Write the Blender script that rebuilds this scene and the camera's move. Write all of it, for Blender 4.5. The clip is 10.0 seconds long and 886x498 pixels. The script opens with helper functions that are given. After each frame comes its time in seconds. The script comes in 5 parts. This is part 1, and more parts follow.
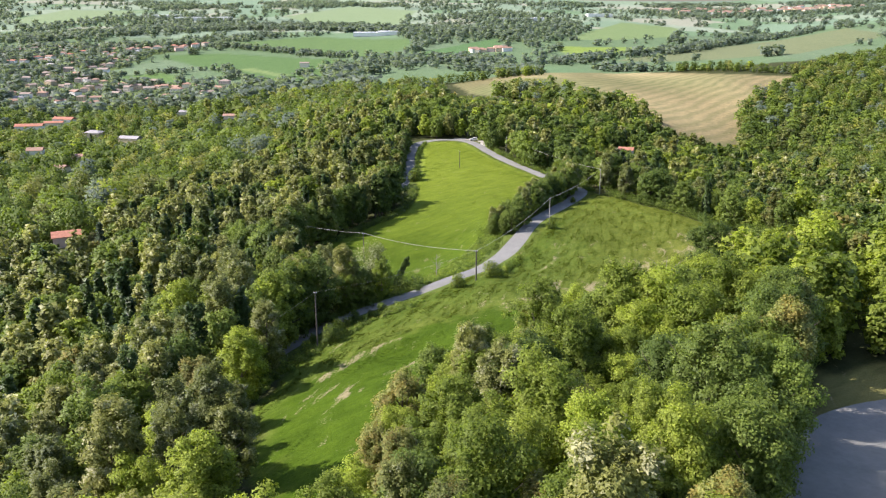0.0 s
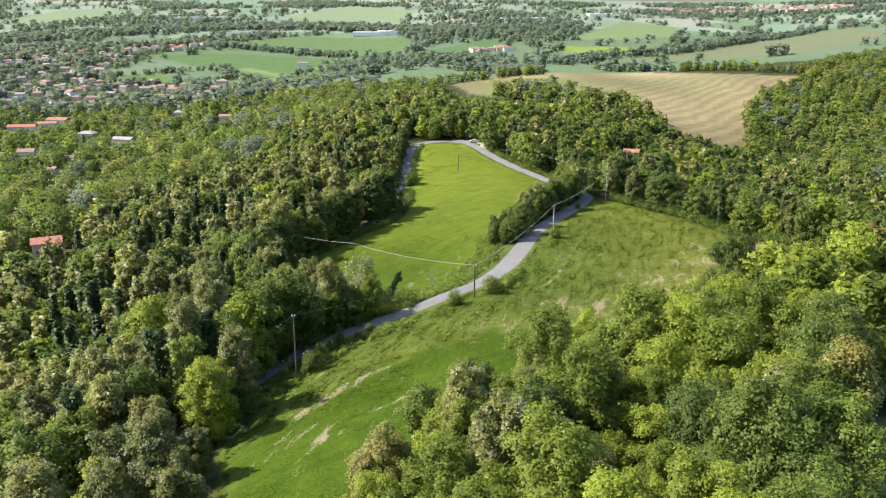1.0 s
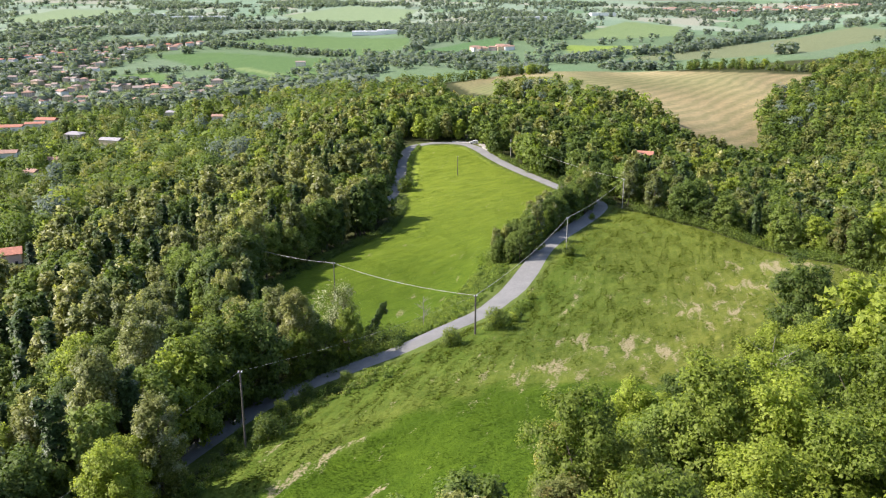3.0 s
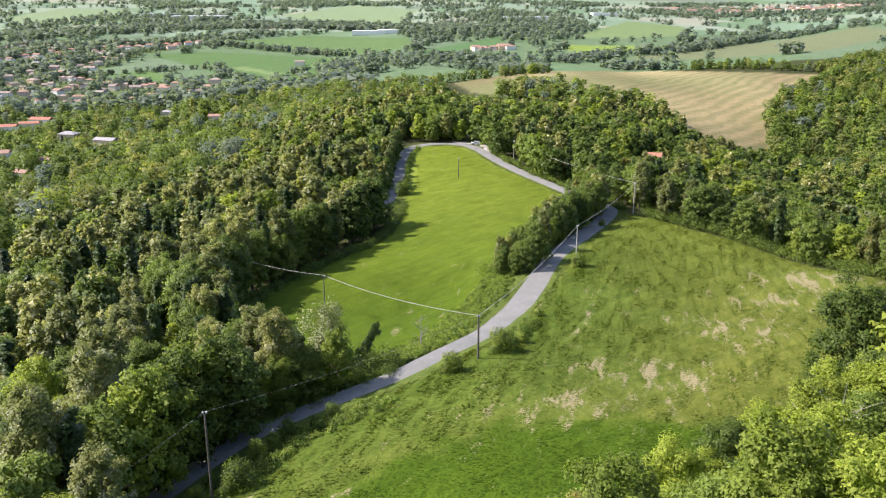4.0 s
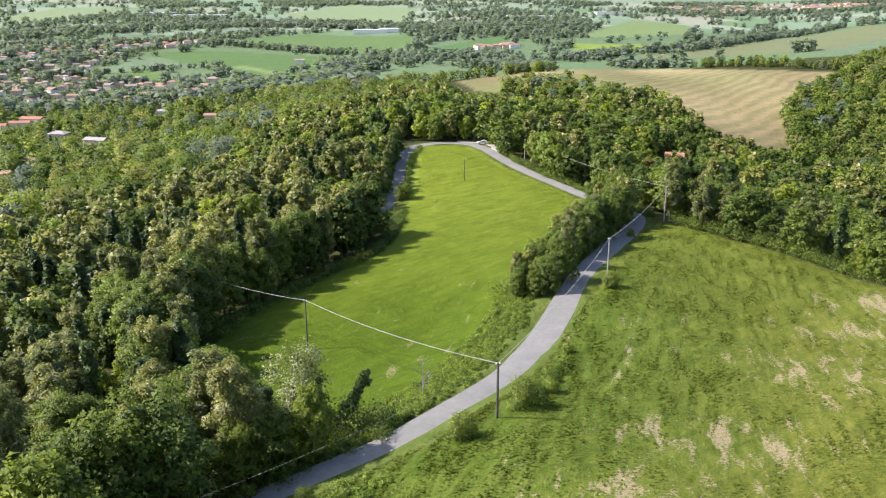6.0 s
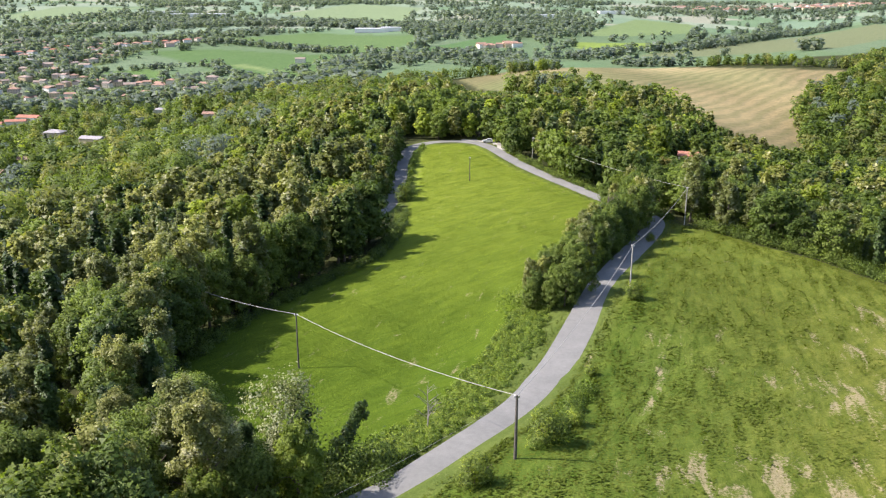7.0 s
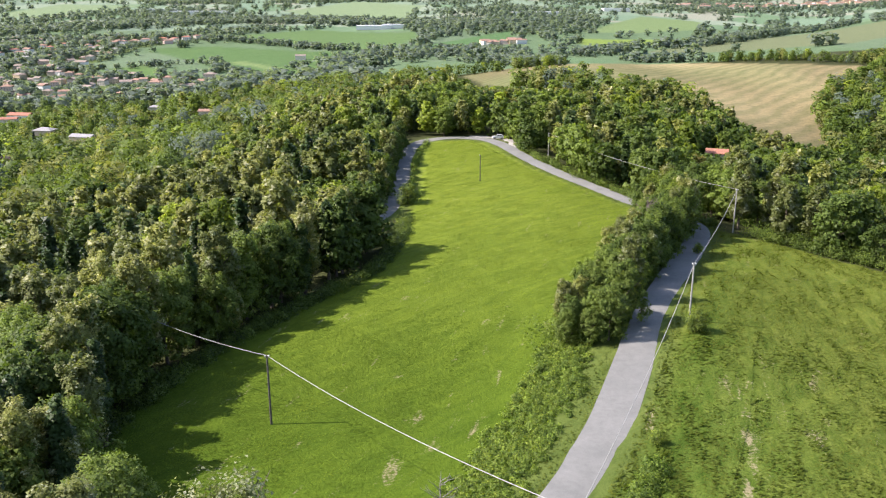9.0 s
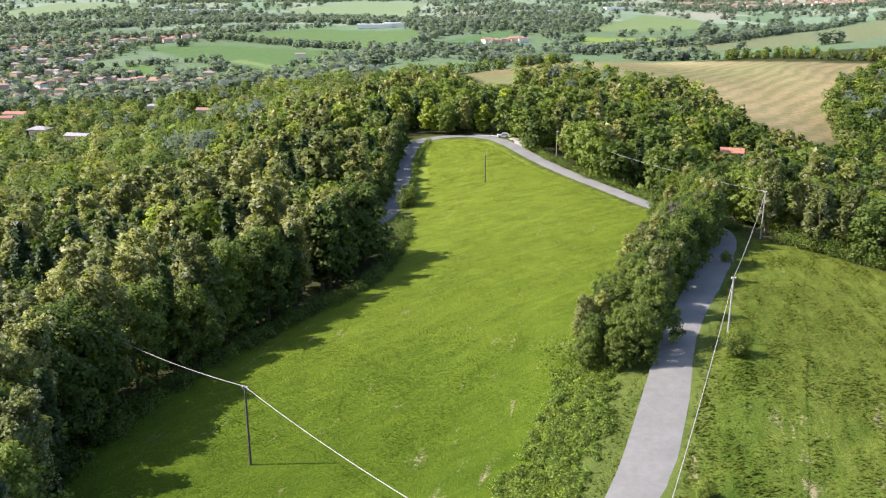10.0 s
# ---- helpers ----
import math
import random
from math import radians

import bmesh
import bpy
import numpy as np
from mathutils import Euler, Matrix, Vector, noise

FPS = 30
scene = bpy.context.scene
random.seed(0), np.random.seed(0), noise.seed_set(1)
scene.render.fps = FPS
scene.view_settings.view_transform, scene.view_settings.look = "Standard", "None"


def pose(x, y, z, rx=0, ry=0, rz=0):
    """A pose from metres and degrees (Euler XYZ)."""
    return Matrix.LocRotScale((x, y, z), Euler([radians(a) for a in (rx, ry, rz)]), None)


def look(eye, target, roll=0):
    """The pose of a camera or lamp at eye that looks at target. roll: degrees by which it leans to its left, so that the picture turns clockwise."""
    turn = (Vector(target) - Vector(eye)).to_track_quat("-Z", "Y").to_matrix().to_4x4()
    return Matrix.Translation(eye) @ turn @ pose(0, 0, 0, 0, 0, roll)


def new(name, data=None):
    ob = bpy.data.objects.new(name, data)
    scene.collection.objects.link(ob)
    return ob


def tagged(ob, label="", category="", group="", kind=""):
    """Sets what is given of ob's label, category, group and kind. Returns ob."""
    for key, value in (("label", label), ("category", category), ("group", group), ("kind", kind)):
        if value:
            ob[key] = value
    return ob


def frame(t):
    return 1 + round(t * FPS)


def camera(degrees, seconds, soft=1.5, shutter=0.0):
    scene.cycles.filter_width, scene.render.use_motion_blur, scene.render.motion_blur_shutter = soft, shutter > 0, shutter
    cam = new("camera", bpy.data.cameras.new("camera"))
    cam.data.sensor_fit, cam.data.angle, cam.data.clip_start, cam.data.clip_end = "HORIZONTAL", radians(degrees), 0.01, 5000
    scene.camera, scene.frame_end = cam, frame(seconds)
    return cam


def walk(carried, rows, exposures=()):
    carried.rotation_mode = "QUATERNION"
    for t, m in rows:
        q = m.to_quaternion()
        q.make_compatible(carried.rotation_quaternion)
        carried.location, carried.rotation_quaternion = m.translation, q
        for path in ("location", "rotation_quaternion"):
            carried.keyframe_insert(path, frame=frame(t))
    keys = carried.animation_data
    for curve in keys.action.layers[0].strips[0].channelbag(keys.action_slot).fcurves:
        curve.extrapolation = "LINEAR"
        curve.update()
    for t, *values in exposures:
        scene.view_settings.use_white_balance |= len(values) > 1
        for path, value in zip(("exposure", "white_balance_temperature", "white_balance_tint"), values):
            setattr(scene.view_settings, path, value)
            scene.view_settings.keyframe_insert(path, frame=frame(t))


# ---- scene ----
cam = camera(55.90, 10.0, 1.2)
PATH = [
    (0, (0.000, 0.000, 64.269), (0.000, 95.641, 35.067), -0.01),
    (0.5, (0.461, 8.671, 63.267), (0.431, 104.319, 34.086), -0.02),
    (1, (1.187, 16.932, 62.190), (1.110, 112.582, 33.016), -0.01),
    (1.5, (1.709, 25.048, 61.148), (1.588, 120.697, 31.973), -0.03),
    (2, (2.047, 33.130, 59.883), (1.857, 128.785, 30.728), -0.08),
    (2.5, (2.227, 41.202, 58.476), (2.051, 136.865, 29.344), -0.06),
    (4, (2.533, 64.628, 54.796), (2.294, 160.305, 25.710), 0.05),
    (4.5, (2.467, 72.145, 53.555), (2.192, 167.831, 24.502), 0.05),
    (5, (2.329, 79.674, 52.154), (1.999, 175.365, 23.117), 0.04),
    (5.5, (2.059, 87.051, 50.684), (1.653, 182.746, 21.663), 0.02),
    (7, (0.728, 108.892, 46.095), (0.086, 204.580, 17.054), 0.08),
    (7.5, (0.355, 116.292, 44.573), (-0.368, 211.978, 15.528), 0.09),
    (8, (-0.155, 123.651, 43.065), (-0.943, 219.324, 13.976), 0.06),
    (8.5, (-0.500, 130.747, 41.644), (-1.364, 226.412, 12.532), 0.03),
    (9, (-0.865, 137.682, 40.253), (-1.785, 233.334, 11.103), 0.01),
    (9.5, (-1.190, 144.554, 38.967), (-2.188, 240.192, 9.772), 0.03),
    (10, (-1.510, 151.204, 37.687), (-2.552, 246.839, 8.481), 0.01),
]
walk(cam, [(t, look(eye, target, roll)) for t, eye, target, roll in PATH], exposures=[(0, 0.72, 6400, 20), (10, 0.72, 6400, 20)])

# ---- light ----
SUN_AZIMUTH, SUN_ELEVATION = 274.0, 42.0  # degrees clockwise from +y, degrees over the horizon
world = bpy.data.worlds.new("sky")
scene.world = world
world.use_nodes = True
wn = world.node_tree.nodes
sky = wn.new("ShaderNodeTexSky")
sky.sky_type, sky.sun_disc = "NISHITA", False
sky.sun_elevation, sky.sun_rotation = radians(SUN_ELEVATION), radians(SUN_AZIMUTH)
sky.air_density, sky.dust_density = 1.0, 1.6
wn["Background"].inputs["Strength"].default_value = 0.15
world.node_tree.links.new(sky.outputs[0], wn["Background"].inputs["Color"])
sun = new("sun", bpy.data.lights.new("sun", "SUN"))
sun.data.energy, sun.data.angle, sun.data.color = 5.0, radians(0.6), (1.0, 0.94, 0.84)
saz, sel = radians(SUN_AZIMUTH), radians(SUN_ELEVATION)
sun.matrix_world = look((math.sin(saz) * math.cos(sel) * 100, math.cos(saz) * math.cos(sel) * 100, math.sin(sel) * 100), (0, 0, 0))


# ---- materials ----
def material(name, rough=0.8, spec=0.3):
    m = bpy.data.materials.new(name)
    m.use_nodes = True
    b = m.node_tree.nodes["Principled BSDF"]
    b.inputs["Roughness"].default_value = rough
    b.inputs["Specular IOR Level"].default_value = spec
    return m, m.node_tree, b


def node(tree, kind, **values):
    n = tree.nodes.new(kind)
    for key, value in values.items():
        if key in n.inputs:
            n.inputs[key].default_value = value
    return n


def noise_tex(tree, scale, detail=4.0, rough=0.6):
    co = tree.nodes.new("ShaderNodeTexCoord")
    n = node(tree, "ShaderNodeTexNoise", Scale=scale, Detail=detail, Roughness=rough)
    tree.links.new(co.outputs["Object"], n.inputs["Vector"])
    return n


def ramp(tree, fac, stops):
    r = tree.nodes.new("ShaderNodeValToRGB")
    e = r.color_ramp.elements
    while len(e) < len(stops):
        e.new(0.5)
    for k, (p, c) in zip(e, stops):
        k.position, k.color = p, (*c, 1)
    tree.links.new(fac, r.inputs["Fac"])
    return r.outputs["Color"]


def mixed(tree, kind, fac, a, b):
    m = tree.nodes.new("ShaderNodeMix")
    m.data_type, m.blend_type = "RGBA", kind
    for value, socket in ((fac, m.inputs["Factor"]), (a, m.inputs["A"]), (b, m.inputs["B"])):
        if isinstance(value, bpy.types.NodeSocket):
            tree.links.new(value, socket)
        elif isinstance(value, (int, float)):
            socket.default_value = value
        else:
            socket.default_value = (*value, 1)
    return m.outputs["Result"]


def bumped(tree, b, height, strength, distance):
    n = node(tree, "ShaderNodeBump", Strength=strength, Distance=distance)
    tree.links.new(height, n.inputs["Height"])
    tree.links.new(n.outputs["Normal"], b.inputs["Normal"])


def plain(name, color, rough=0.7, spec=0.3, metal=0.0, scale=3.0, vary=0.25):
    """A surface of one colour with stains at two scales."""
    m, tree, b = material(name, rough, spec)
    b.inputs["Metallic"].default_value = metal
    big, fine = noise_tex(tree, scale, 3), noise_tex(tree, scale * 9, 4)
    lo, hi = tuple(c * (1 - vary) for c in color), tuple(min(1, c * (1 + vary)) for c in color)
    c1 = ramp(tree, big.outputs["Fac"], [(0.3, lo), (0.7, hi)])
    c2 = ramp(tree, fine.outputs["Fac"], [(0.3, (0.82, 0.82, 0.82)), (0.7, (1.12, 1.12, 1.12))])
    tree.links.new(mixed(tree, "MULTIPLY", 1.0, c1, c2), b.inputs["Base Color"])
    bumped(tree, b, fine.outputs["Fac"], 0.3, 0.02)
    return m


def foliage(name, dark, mid, light, through_light=0.35, rough=0.55, spread=1.0, grain=6.0):
    """Leaves: each leaf, and each tree by its tone or its own random value, has a shade of its own."""
    m, tree, b = material(name, rough if grain else 0.85, 0.25 if grain else 0.08)
    dark, light = (tuple(0.6 * p + 0.4 * q for p, q in zip(side, mid)) for side in (dark, light))
    geo, info = tree.nodes.new("ShaderNodeNewGeometry"), tree.nodes.new("ShaderNodeObjectInfo")
    tone = tree.nodes.new("ShaderNodeAttribute")
    tone.attribute_name = "tone"
    leaf = ramp(tree, geo.outputs["Random Per Island"], [(0.0, dark), (0.5, mid), (1.0, light)])
    add = tree.nodes.new("ShaderNodeMath")
    add.operation = "ADD"
    if grain:
        tree.links.new(info.outputs["Random"], add.inputs[0])
    else:
        add.inputs[0].default_value = 0.0
    tree.links.new(tone.outputs["Fac"], add.inputs[1])
    frac = tree.nodes.new("ShaderNodeMath")
    frac.operation = "FRACT"
    tree.links.new(add.outputs[0], frac.inputs[0])
    whole = ramp(tree, frac.outputs[0], [(0.0, (0.56, 0.62, 0.56)), (0.3, (0.82, 0.86, 0.84)), (0.6, (1.05, 1.02, 0.95)), (0.85, (1.20, 1.17, 1.06)), (1.0, (1.38, 1.34, 1.16))])
    color = mixed(tree, "MULTIPLY", spread, leaf, whole)
    if grain:
        co = tree.nodes.new("ShaderNodeTexCoord")
        cells = node(tree, "ShaderNodeTexVoronoi", Scale=grain, Randomness=1.0)
        tree.links.new(co.outputs["Object"], cells.inputs["Vector"])
        single = ramp(tree, cells.outputs["Color"], [(0.15, (0.72, 0.74, 0.68)), (0.5, (1.06, 1.06, 1.02)), (0.85, (1.4, 1.36, 1.28))])
        color = mixed(tree, "MULTIPLY", 1.0, color, single)
        bumped(tree, b, cells.outputs["Distance"], 0.4, 0.6 / grain)
    tree.links.new(color, b.inputs["Base Color"])
    tl = tree.nodes.new("ShaderNodeBsdfTranslucent")
    tree.links.new(mixed(tree, "MULTIPLY", 1.0, color, (1.15, 1.2, 0.6)), tl.inputs["Color"])
    mix = node(tree, "ShaderNodeMixShader", Fac=through_light)
    tree.links.new(b.outputs[0], mix.inputs[1])
    tree.links.new(tl.outputs[0], mix.inputs[2])
    tree.links.new(mix.outputs[0], tree.nodes["Material Output"].inputs["Surface"])
    return m


M_OAK = foliage("oak leaves", (0.082, 0.125, 0.026), (0.128, 0.184, 0.038), (0.182, 0.246, 0.056), 0.40)
M_ROBINIA = foliage("robinia leaves", (0.142, 0.164, 0.050), (0.208, 0.232, 0.072), (0.285, 0.305, 0.110), 0.42)
M_MAPLE = foliage("maple leaves", (0.160, 0.214, 0.034), (0.236, 0.300, 0.050), (0.318, 0.382, 0.074), 0.50)
M_BRAMBLE = foliage("bramble leaves", (0.118, 0.182, 0.032), (0.172, 0.250, 0.045), (0.235, 0.320, 0.066), 0.45)
M_IVY = foliage("ivy leaves", (0.040, 0.070, 0.022), (0.060, 0.100, 0.029), (0.088, 0.140, 0.040), 0.3, 0.4)
M_CONIFER = foliage("conifer needles", (0.020, 0.042, 0.022), (0.034, 0.064, 0.032), (0.050, 0.086, 0.042), 0.15)
M_FLOWER = foliage("cream blossom", (0.27, 0.29, 0.165), (0.36, 0.375, 0.225), (0.47, 0.475, 0.31), 0.38)
M_BLOSSOM = foliage("pale blossom", (0.40, 0.41, 0.25), (0.52, 0.52, 0.34), (0.62, 0.61, 0.44), 0.4)
M_BROOM = foliage("broom blossom", (0.35, 0.28, 0.01), (0.48, 0.38, 0.015), (0.55, 0.46, 0.03), 0.3)
M_RUSSET = foliage("young russet leaves", (0.16, 0.145, 0.045), (0.22, 0.20, 0.06), (0.29, 0.265, 0.09), 0.42)
# far trees: the haze of distance is painted into this pale bluish leaf colour
M_HAZED = foliage("hazed distant leaves", (0.150, 0.196, 0.172), (0.172, 0.222, 0.194), (0.196, 0.250, 0.216), 0.5, 0.6, 0.45, 1.2)
M_GRASS = foliage("meadow grass", (0.112, 0.166, 0.014), (0.148, 0.208, 0.021), (0.188, 0.256, 0.030), 0.45, 0.6, 0.88, 0)
M_LUSH = foliage("lush young grass", (0.042, 0.082, 0.005), (0.061, 0.110, 0.008), (0.084, 0.138, 0.012), 0.4, 0.6, 0.6, 0)
M_HAY = foliage("dry pasture grass", (0.086, 0.111, 0.015), (0.123, 0.151, 0.023), (0.170, 0.192, 0.042), 0.42, 0.6, 0.75, 0)
M_TUFT = foliage("dark grass tufts", (0.092, 0.132, 0.017), (0.126, 0.168, 0.024), (0.160, 0.204, 0.036), 0.44, 0.6, 0.6, 0)
M_BARK = plain("bark", (0.16, 0.13, 0.10), 0.95, 0.1, scale=2.0, vary=0.4)
M_DEADWOOD = plain("dead wood", (0.33, 0.30, 0.27), 0.95, 0.1, scale=2.0)
M_POLE = plain("weathered timber", (0.13, 0.115, 0.10), 0.9, 0.2, scale=4.0, vary=0.35)
M_CONCRETE = plain("pale concrete", (0.42, 0.40, 0.36), 0.9, 0.2, scale=2.0)
M_CERAMIC = plain("white ceramic", (0.75, 0.74, 0.70), 0.25, 0.5, scale=8.0, vary=0.08)
M_CABLE = plain("grey cable sheath", (0.42, 0.41, 0.38), 0.45, 0.5, scale=6.0, vary=0.15)
M_PLASTER = [plain("plaster " + n, c, 0.9, 0.2, scale=0.6, vary=0.12) for n, c in (
    ("cream", (0.70, 0.63, 0.52)), ("white", (0.78, 0.76, 0.72)), ("ochre", (0.62, 0.50, 0.34)), ("pink", (0.64, 0.50, 0.43)))]
M_ROOF = [plain("roof tiles " + n, c, 0.85, 0.2, scale=1.5, vary=0.3) for n, c in (
    ("terracotta", (0.35, 0.225, 0.165)), ("weathered", (0.33, 0.265, 0.22)), ("red", (0.42, 0.195, 0.130)), ("grey", (0.36, 0.345, 0.34)))]
M_GLASS = plain("dark window glass", (0.03, 0.035, 0.04), 0.08, 0.6, scale=1.0)
M_METALROOF = plain("white sheet roof", (0.72, 0.72, 0.72), 0.4, 0.5, scale=0.2, vary=0.1)


def asphalt():
    m, tree, b = material("worn asphalt", 0.85, 0.25)
    big, mid, fine = noise_tex(tree, 0.22, 4), noise_tex(tree, 1.3, 5), noise_tex(tree, 18, 4)
    c = ramp(tree, big.outputs["Fac"], [(0.3, (0.196, 0.198, 0.182)), (0.7, (0.248, 0.248, 0.228))])
    c = mixed(tree, "MULTIPLY", 1.0, c, ramp(tree, mid.outputs["Fac"], [(0.3, (0.9, 0.9, 0.9)), (0.7, (1.06, 1.06, 1.06))]))
    c = mixed(tree, "MULTIPLY", 1.0, c, ramp(tree, fine.outputs["Fac"], [(0.3, (0.84, 0.84, 0.84)), (0.7, (1.1, 1.1, 1.1))]))
    tree.links.new(c, b.inputs["Base Color"])
    bumped(tree, b, fine.outputs["Fac"], 0.4, 0.02)
    return m


def soil():
    """The land: crop colour and painted haze by plot, broken up by tufts, streaks and worn spots."""
    m, tree, b = material("land", 0.95, 0.06)
    plot = tree.nodes.new("ShaderNodeAttribute")
    plot.attribute_name = "plot"
    bare = tree.nodes.new("ShaderNodeAttribute")
    bare.attribute_name = "bare"
    big, mid, fine = noise_tex(tree, 0.035, 5), noise_tex(tree, 0.35, 6, 0.7), noise_tex(tree, 2.6, 5, 0.7)
    c = mixed(tree, "MULTIPLY", 1.0, plot.outputs["Color"], ramp(tree, big.outputs["Fac"], [(0.3, (0.93, 0.94, 0.92)), (0.7, (1.07, 1.05, 1.04))]))
    c = mixed(tree, "MULTIPLY", 1.0, c, ramp(tree, mid.outputs["Fac"], [(0.3, (0.90, 0.91, 0.88)), (0.7, (1.09, 1.08, 1.08))]))
    c = mixed(tree, "MULTIPLY", 1.0, c, ramp(tree, fine.outputs["Fac"], [(0.25, (0.78, 0.82, 0.74)), (0.75, (1.18, 1.15, 1.18))]))
    co = tree.nodes.new("ShaderNodeTexCoord")
    comb = tree.nodes.new("ShaderNodeMapping")
    comb.vector_type = "TEXTURE"
    comb.inputs["Rotation"].default_value = (0, 0, radians(-48))
    comb.inputs["Scale"].default_value = (2.2, 9.0, 4.0)
    tree.links.new(co.outputs["Object"], comb.inputs["Vector"])
    blown = node(tree, "ShaderNodeTexNoise", Scale=1.0, Detail=5.0, Roughness=0.62, Distortion=0.8)
    tree.links.new(comb.outputs[0], blown.inputs["Vector"])
    c = mixed(tree, "MULTIPLY", 1.0, c, ramp(tree, blown.outputs["Fac"], [(0.28, (0.72, 0.78, 0.72)), (0.5, (1.0, 1.0, 1.0)), (0.72, (1.24, 1.18, 1.14))]))
    # tufts and worn strips of the pasture, drawn out along its rows
    graze = tree.nodes.new("ShaderNodeAttribute")
    graze.attribute_name = "graze"
    drill = tree.nodes.new("ShaderNodeMapping")
    drill.vector_type = "TEXTURE"
    drill.inputs["Rotation"].default_value = (0, 0, radians(-15))
    drill.inputs["Scale"].default_value = (1.0, 4.2, 3.0)
    tree.links.new(co.outputs["Object"], drill.inputs["Vector"])
    tufts = node(tree, "ShaderNodeTexNoise", Scale=0.95, Detail=5.0, Roughness=0.66, Distortion=0.3)
    strips = node(tree, "ShaderNodeTexNoise", Scale=0.5, Detail=5.0, Roughness=0.62, Distortion=0.5)
    tree.links.new(drill.outputs[0], tufts.inputs["Vector"])
    moved = tree.nodes.new("ShaderNodeVectorMath")
    moved.inputs[1].default_value = (37, 11, 5)
    tree.links.new(drill.outputs[0], moved.inputs[0])
    tree.links.new(moved.outputs[0], strips.inputs["Vector"])
    c = mixed(tree, "MULTIPLY", graze.outputs["Fac"], c, ramp(tree, tufts.outputs["Fac"], [(0.34, (0.68, 0.77, 0.62)), (0.5, (1.0, 1.0, 1.0)), (0.66, (1.22, 1.14, 1.28))]))
    worn = tree.nodes.new("ShaderNodeMath")
    worn.operation = "MULTIPLY_ADD"
    tree.links.new(strips.outputs["Fac"], worn.inputs[0])
    worn.inputs[1].default_value = 2.6
    tree.links.new(bare.outputs["Fac"], worn.inputs[2])
    rough_edge = tree.nodes.new("ShaderNodeMath")
    rough_edge.operation = "MULTIPLY_ADD"
    tree.links.new(fine.outputs["Fac"], rough_edge.inputs[0])
    rough_edge.inputs[1].default_value = 1.3
    tree.links.new(worn.outputs[0], rough_edge.inputs[2])
    spots = ramp(tree, rough_edge.outputs[0], [(0.0, (0, 0, 0)), (0.85, (0, 0, 0)), (0.95, (0.75, 0.75, 0.75))])
    halve = tree.nodes.new("ShaderNodeMath")
    halve.operation = "MULTIPLY"
    halve.inputs[1].default_value = 0.36
    tree.links.new(rough_edge.outputs[0], halve.inputs[0])
    tree.links.new(halve.outputs[0], spots.node.inputs["Fac"])
    earth = ramp(tree, fine.outputs["Fac"], [(0.3, (0.24, 0.195, 0.105)), (0.7, (0.40, 0.335, 0.215))])
    c = mixed(tree, "MIX", spots, c, earth)
    rows = tree.nodes.new("ShaderNodeAttribute")
    rows.attribute_name = "rows"
    wave = node(tree, "ShaderNodeTexWave", Scale=0.021, Distortion=7.0, Detail=4.0)
    wave.bands_direction = "Y"
    wave.inputs["Detail Scale"].default_value = 0.6
    turn = tree.nodes.new("ShaderNodeMapping")
    turn.inputs["Rotation"].default_value = (0, 0, radians(-52.9))
    tree.links.new(co.outputs["Object"], turn.inputs["Vector"])
    tree.links.new(turn.outputs[0], wave.inputs["Vector"])
    swath = ramp(tree, wave.outputs["Fac"], [(0.1, (0.84, 0.89, 0.80)), (0.5, (0.98, 0.98, 0.96)), (0.9, (1.12, 1.08, 1.04))])
    c = mixed(tree, "MULTIPLY", rows.outputs["Fac"], c, swath)
    tree.links.new(c, b.inputs["Base Color"])
    bumped(tree, b, fine.outputs["Fac"], 0.8, 0.25)
    return m


M_ASPHALT, M_SOIL = asphalt(), soil()


# ---- the shape of the land ----
# spot heights of the land, east, north, height
NEAR_SPOTS = [
    (0, -80, 26), (0, 20, 19), (40, 80, 15.5), (49, 96, 12.4), (58, 109, 11.5), (-15, 117, 4.5),
    (-8, 132, 3), (-22, 141, 1.2), (22, 165, 2.3), (8, 186, 0), (38, 177, -0.6), (32, 221, -4.5),
    (70, 224, -4.9), (86, 246, -5.7), (98, 241, -4.7), (77, 279, -6.8), (116, 246, -10), (57, 252, -5.7), (33, 247, -3), (67, 278, -6.9), (60, 311, -8.2),
    (48, 304, -8.6), (0, 229, -8.6), (-23, 229, -10.2), (-43, 236, -11.5), (-17, 253, -10.2), (8, 376, -11.7),
    (16, 440, -9.9), (0, 450, -10.6), (-18, 448, -11.2), (0, 475, -12), (-26, 323, -14), (-16, 400, -12.4), (100, 180, 6), (100, 60, 18),
]
SLOPE_SPOTS = [
    (-70, 290, -20), (-62, 200, -16), (-42, 120, -4), (-100, 380, -33), (-165, 356, -42), (-60, 440, -23),
    (-130, 500, -48), (-90, 90, -14), (-200, 150, -45), (100, 330, -20), (75, 400, -18), (100, 450, -21),
    (160, 320, -32), (180, 220, -12), (150, 570, -42), (30, 550, -18), (-70, 600, -27), (0, 650, -21), (60, 650, -31), (60, 720, -38), (0, 790, -42), (-150, 640, -54),
]
FAR_SPOTS = [
    (134, 610, -30), (261, 640, -66), (276, 680, -58), (362, 779, -45), (440, 1019, -25), (94, 938, -27),
    (298, 906, -31), (252, 819, -42), (250, 1253, -43), (120, 1580, -55), (563, 1360, -20), (752, 1525, -6),
    (-250, 700, -74), (-221, 885, -80), (-400, 900, -90), (-540, 1150, -98), (-495, 1378, -90), (-250, 1534, -74),
    (-216, 2430, -46), (-900, 1000, -96), (1100, 1500, 10), (700, 700, 5), (900, 2400, -48), (-1500, 2400, -55),
    (-2200, 4700, 40), (0, 4700, 40), (2500, 4700, 40), (1500, 300, 40), (-1500, 100, -80),
]
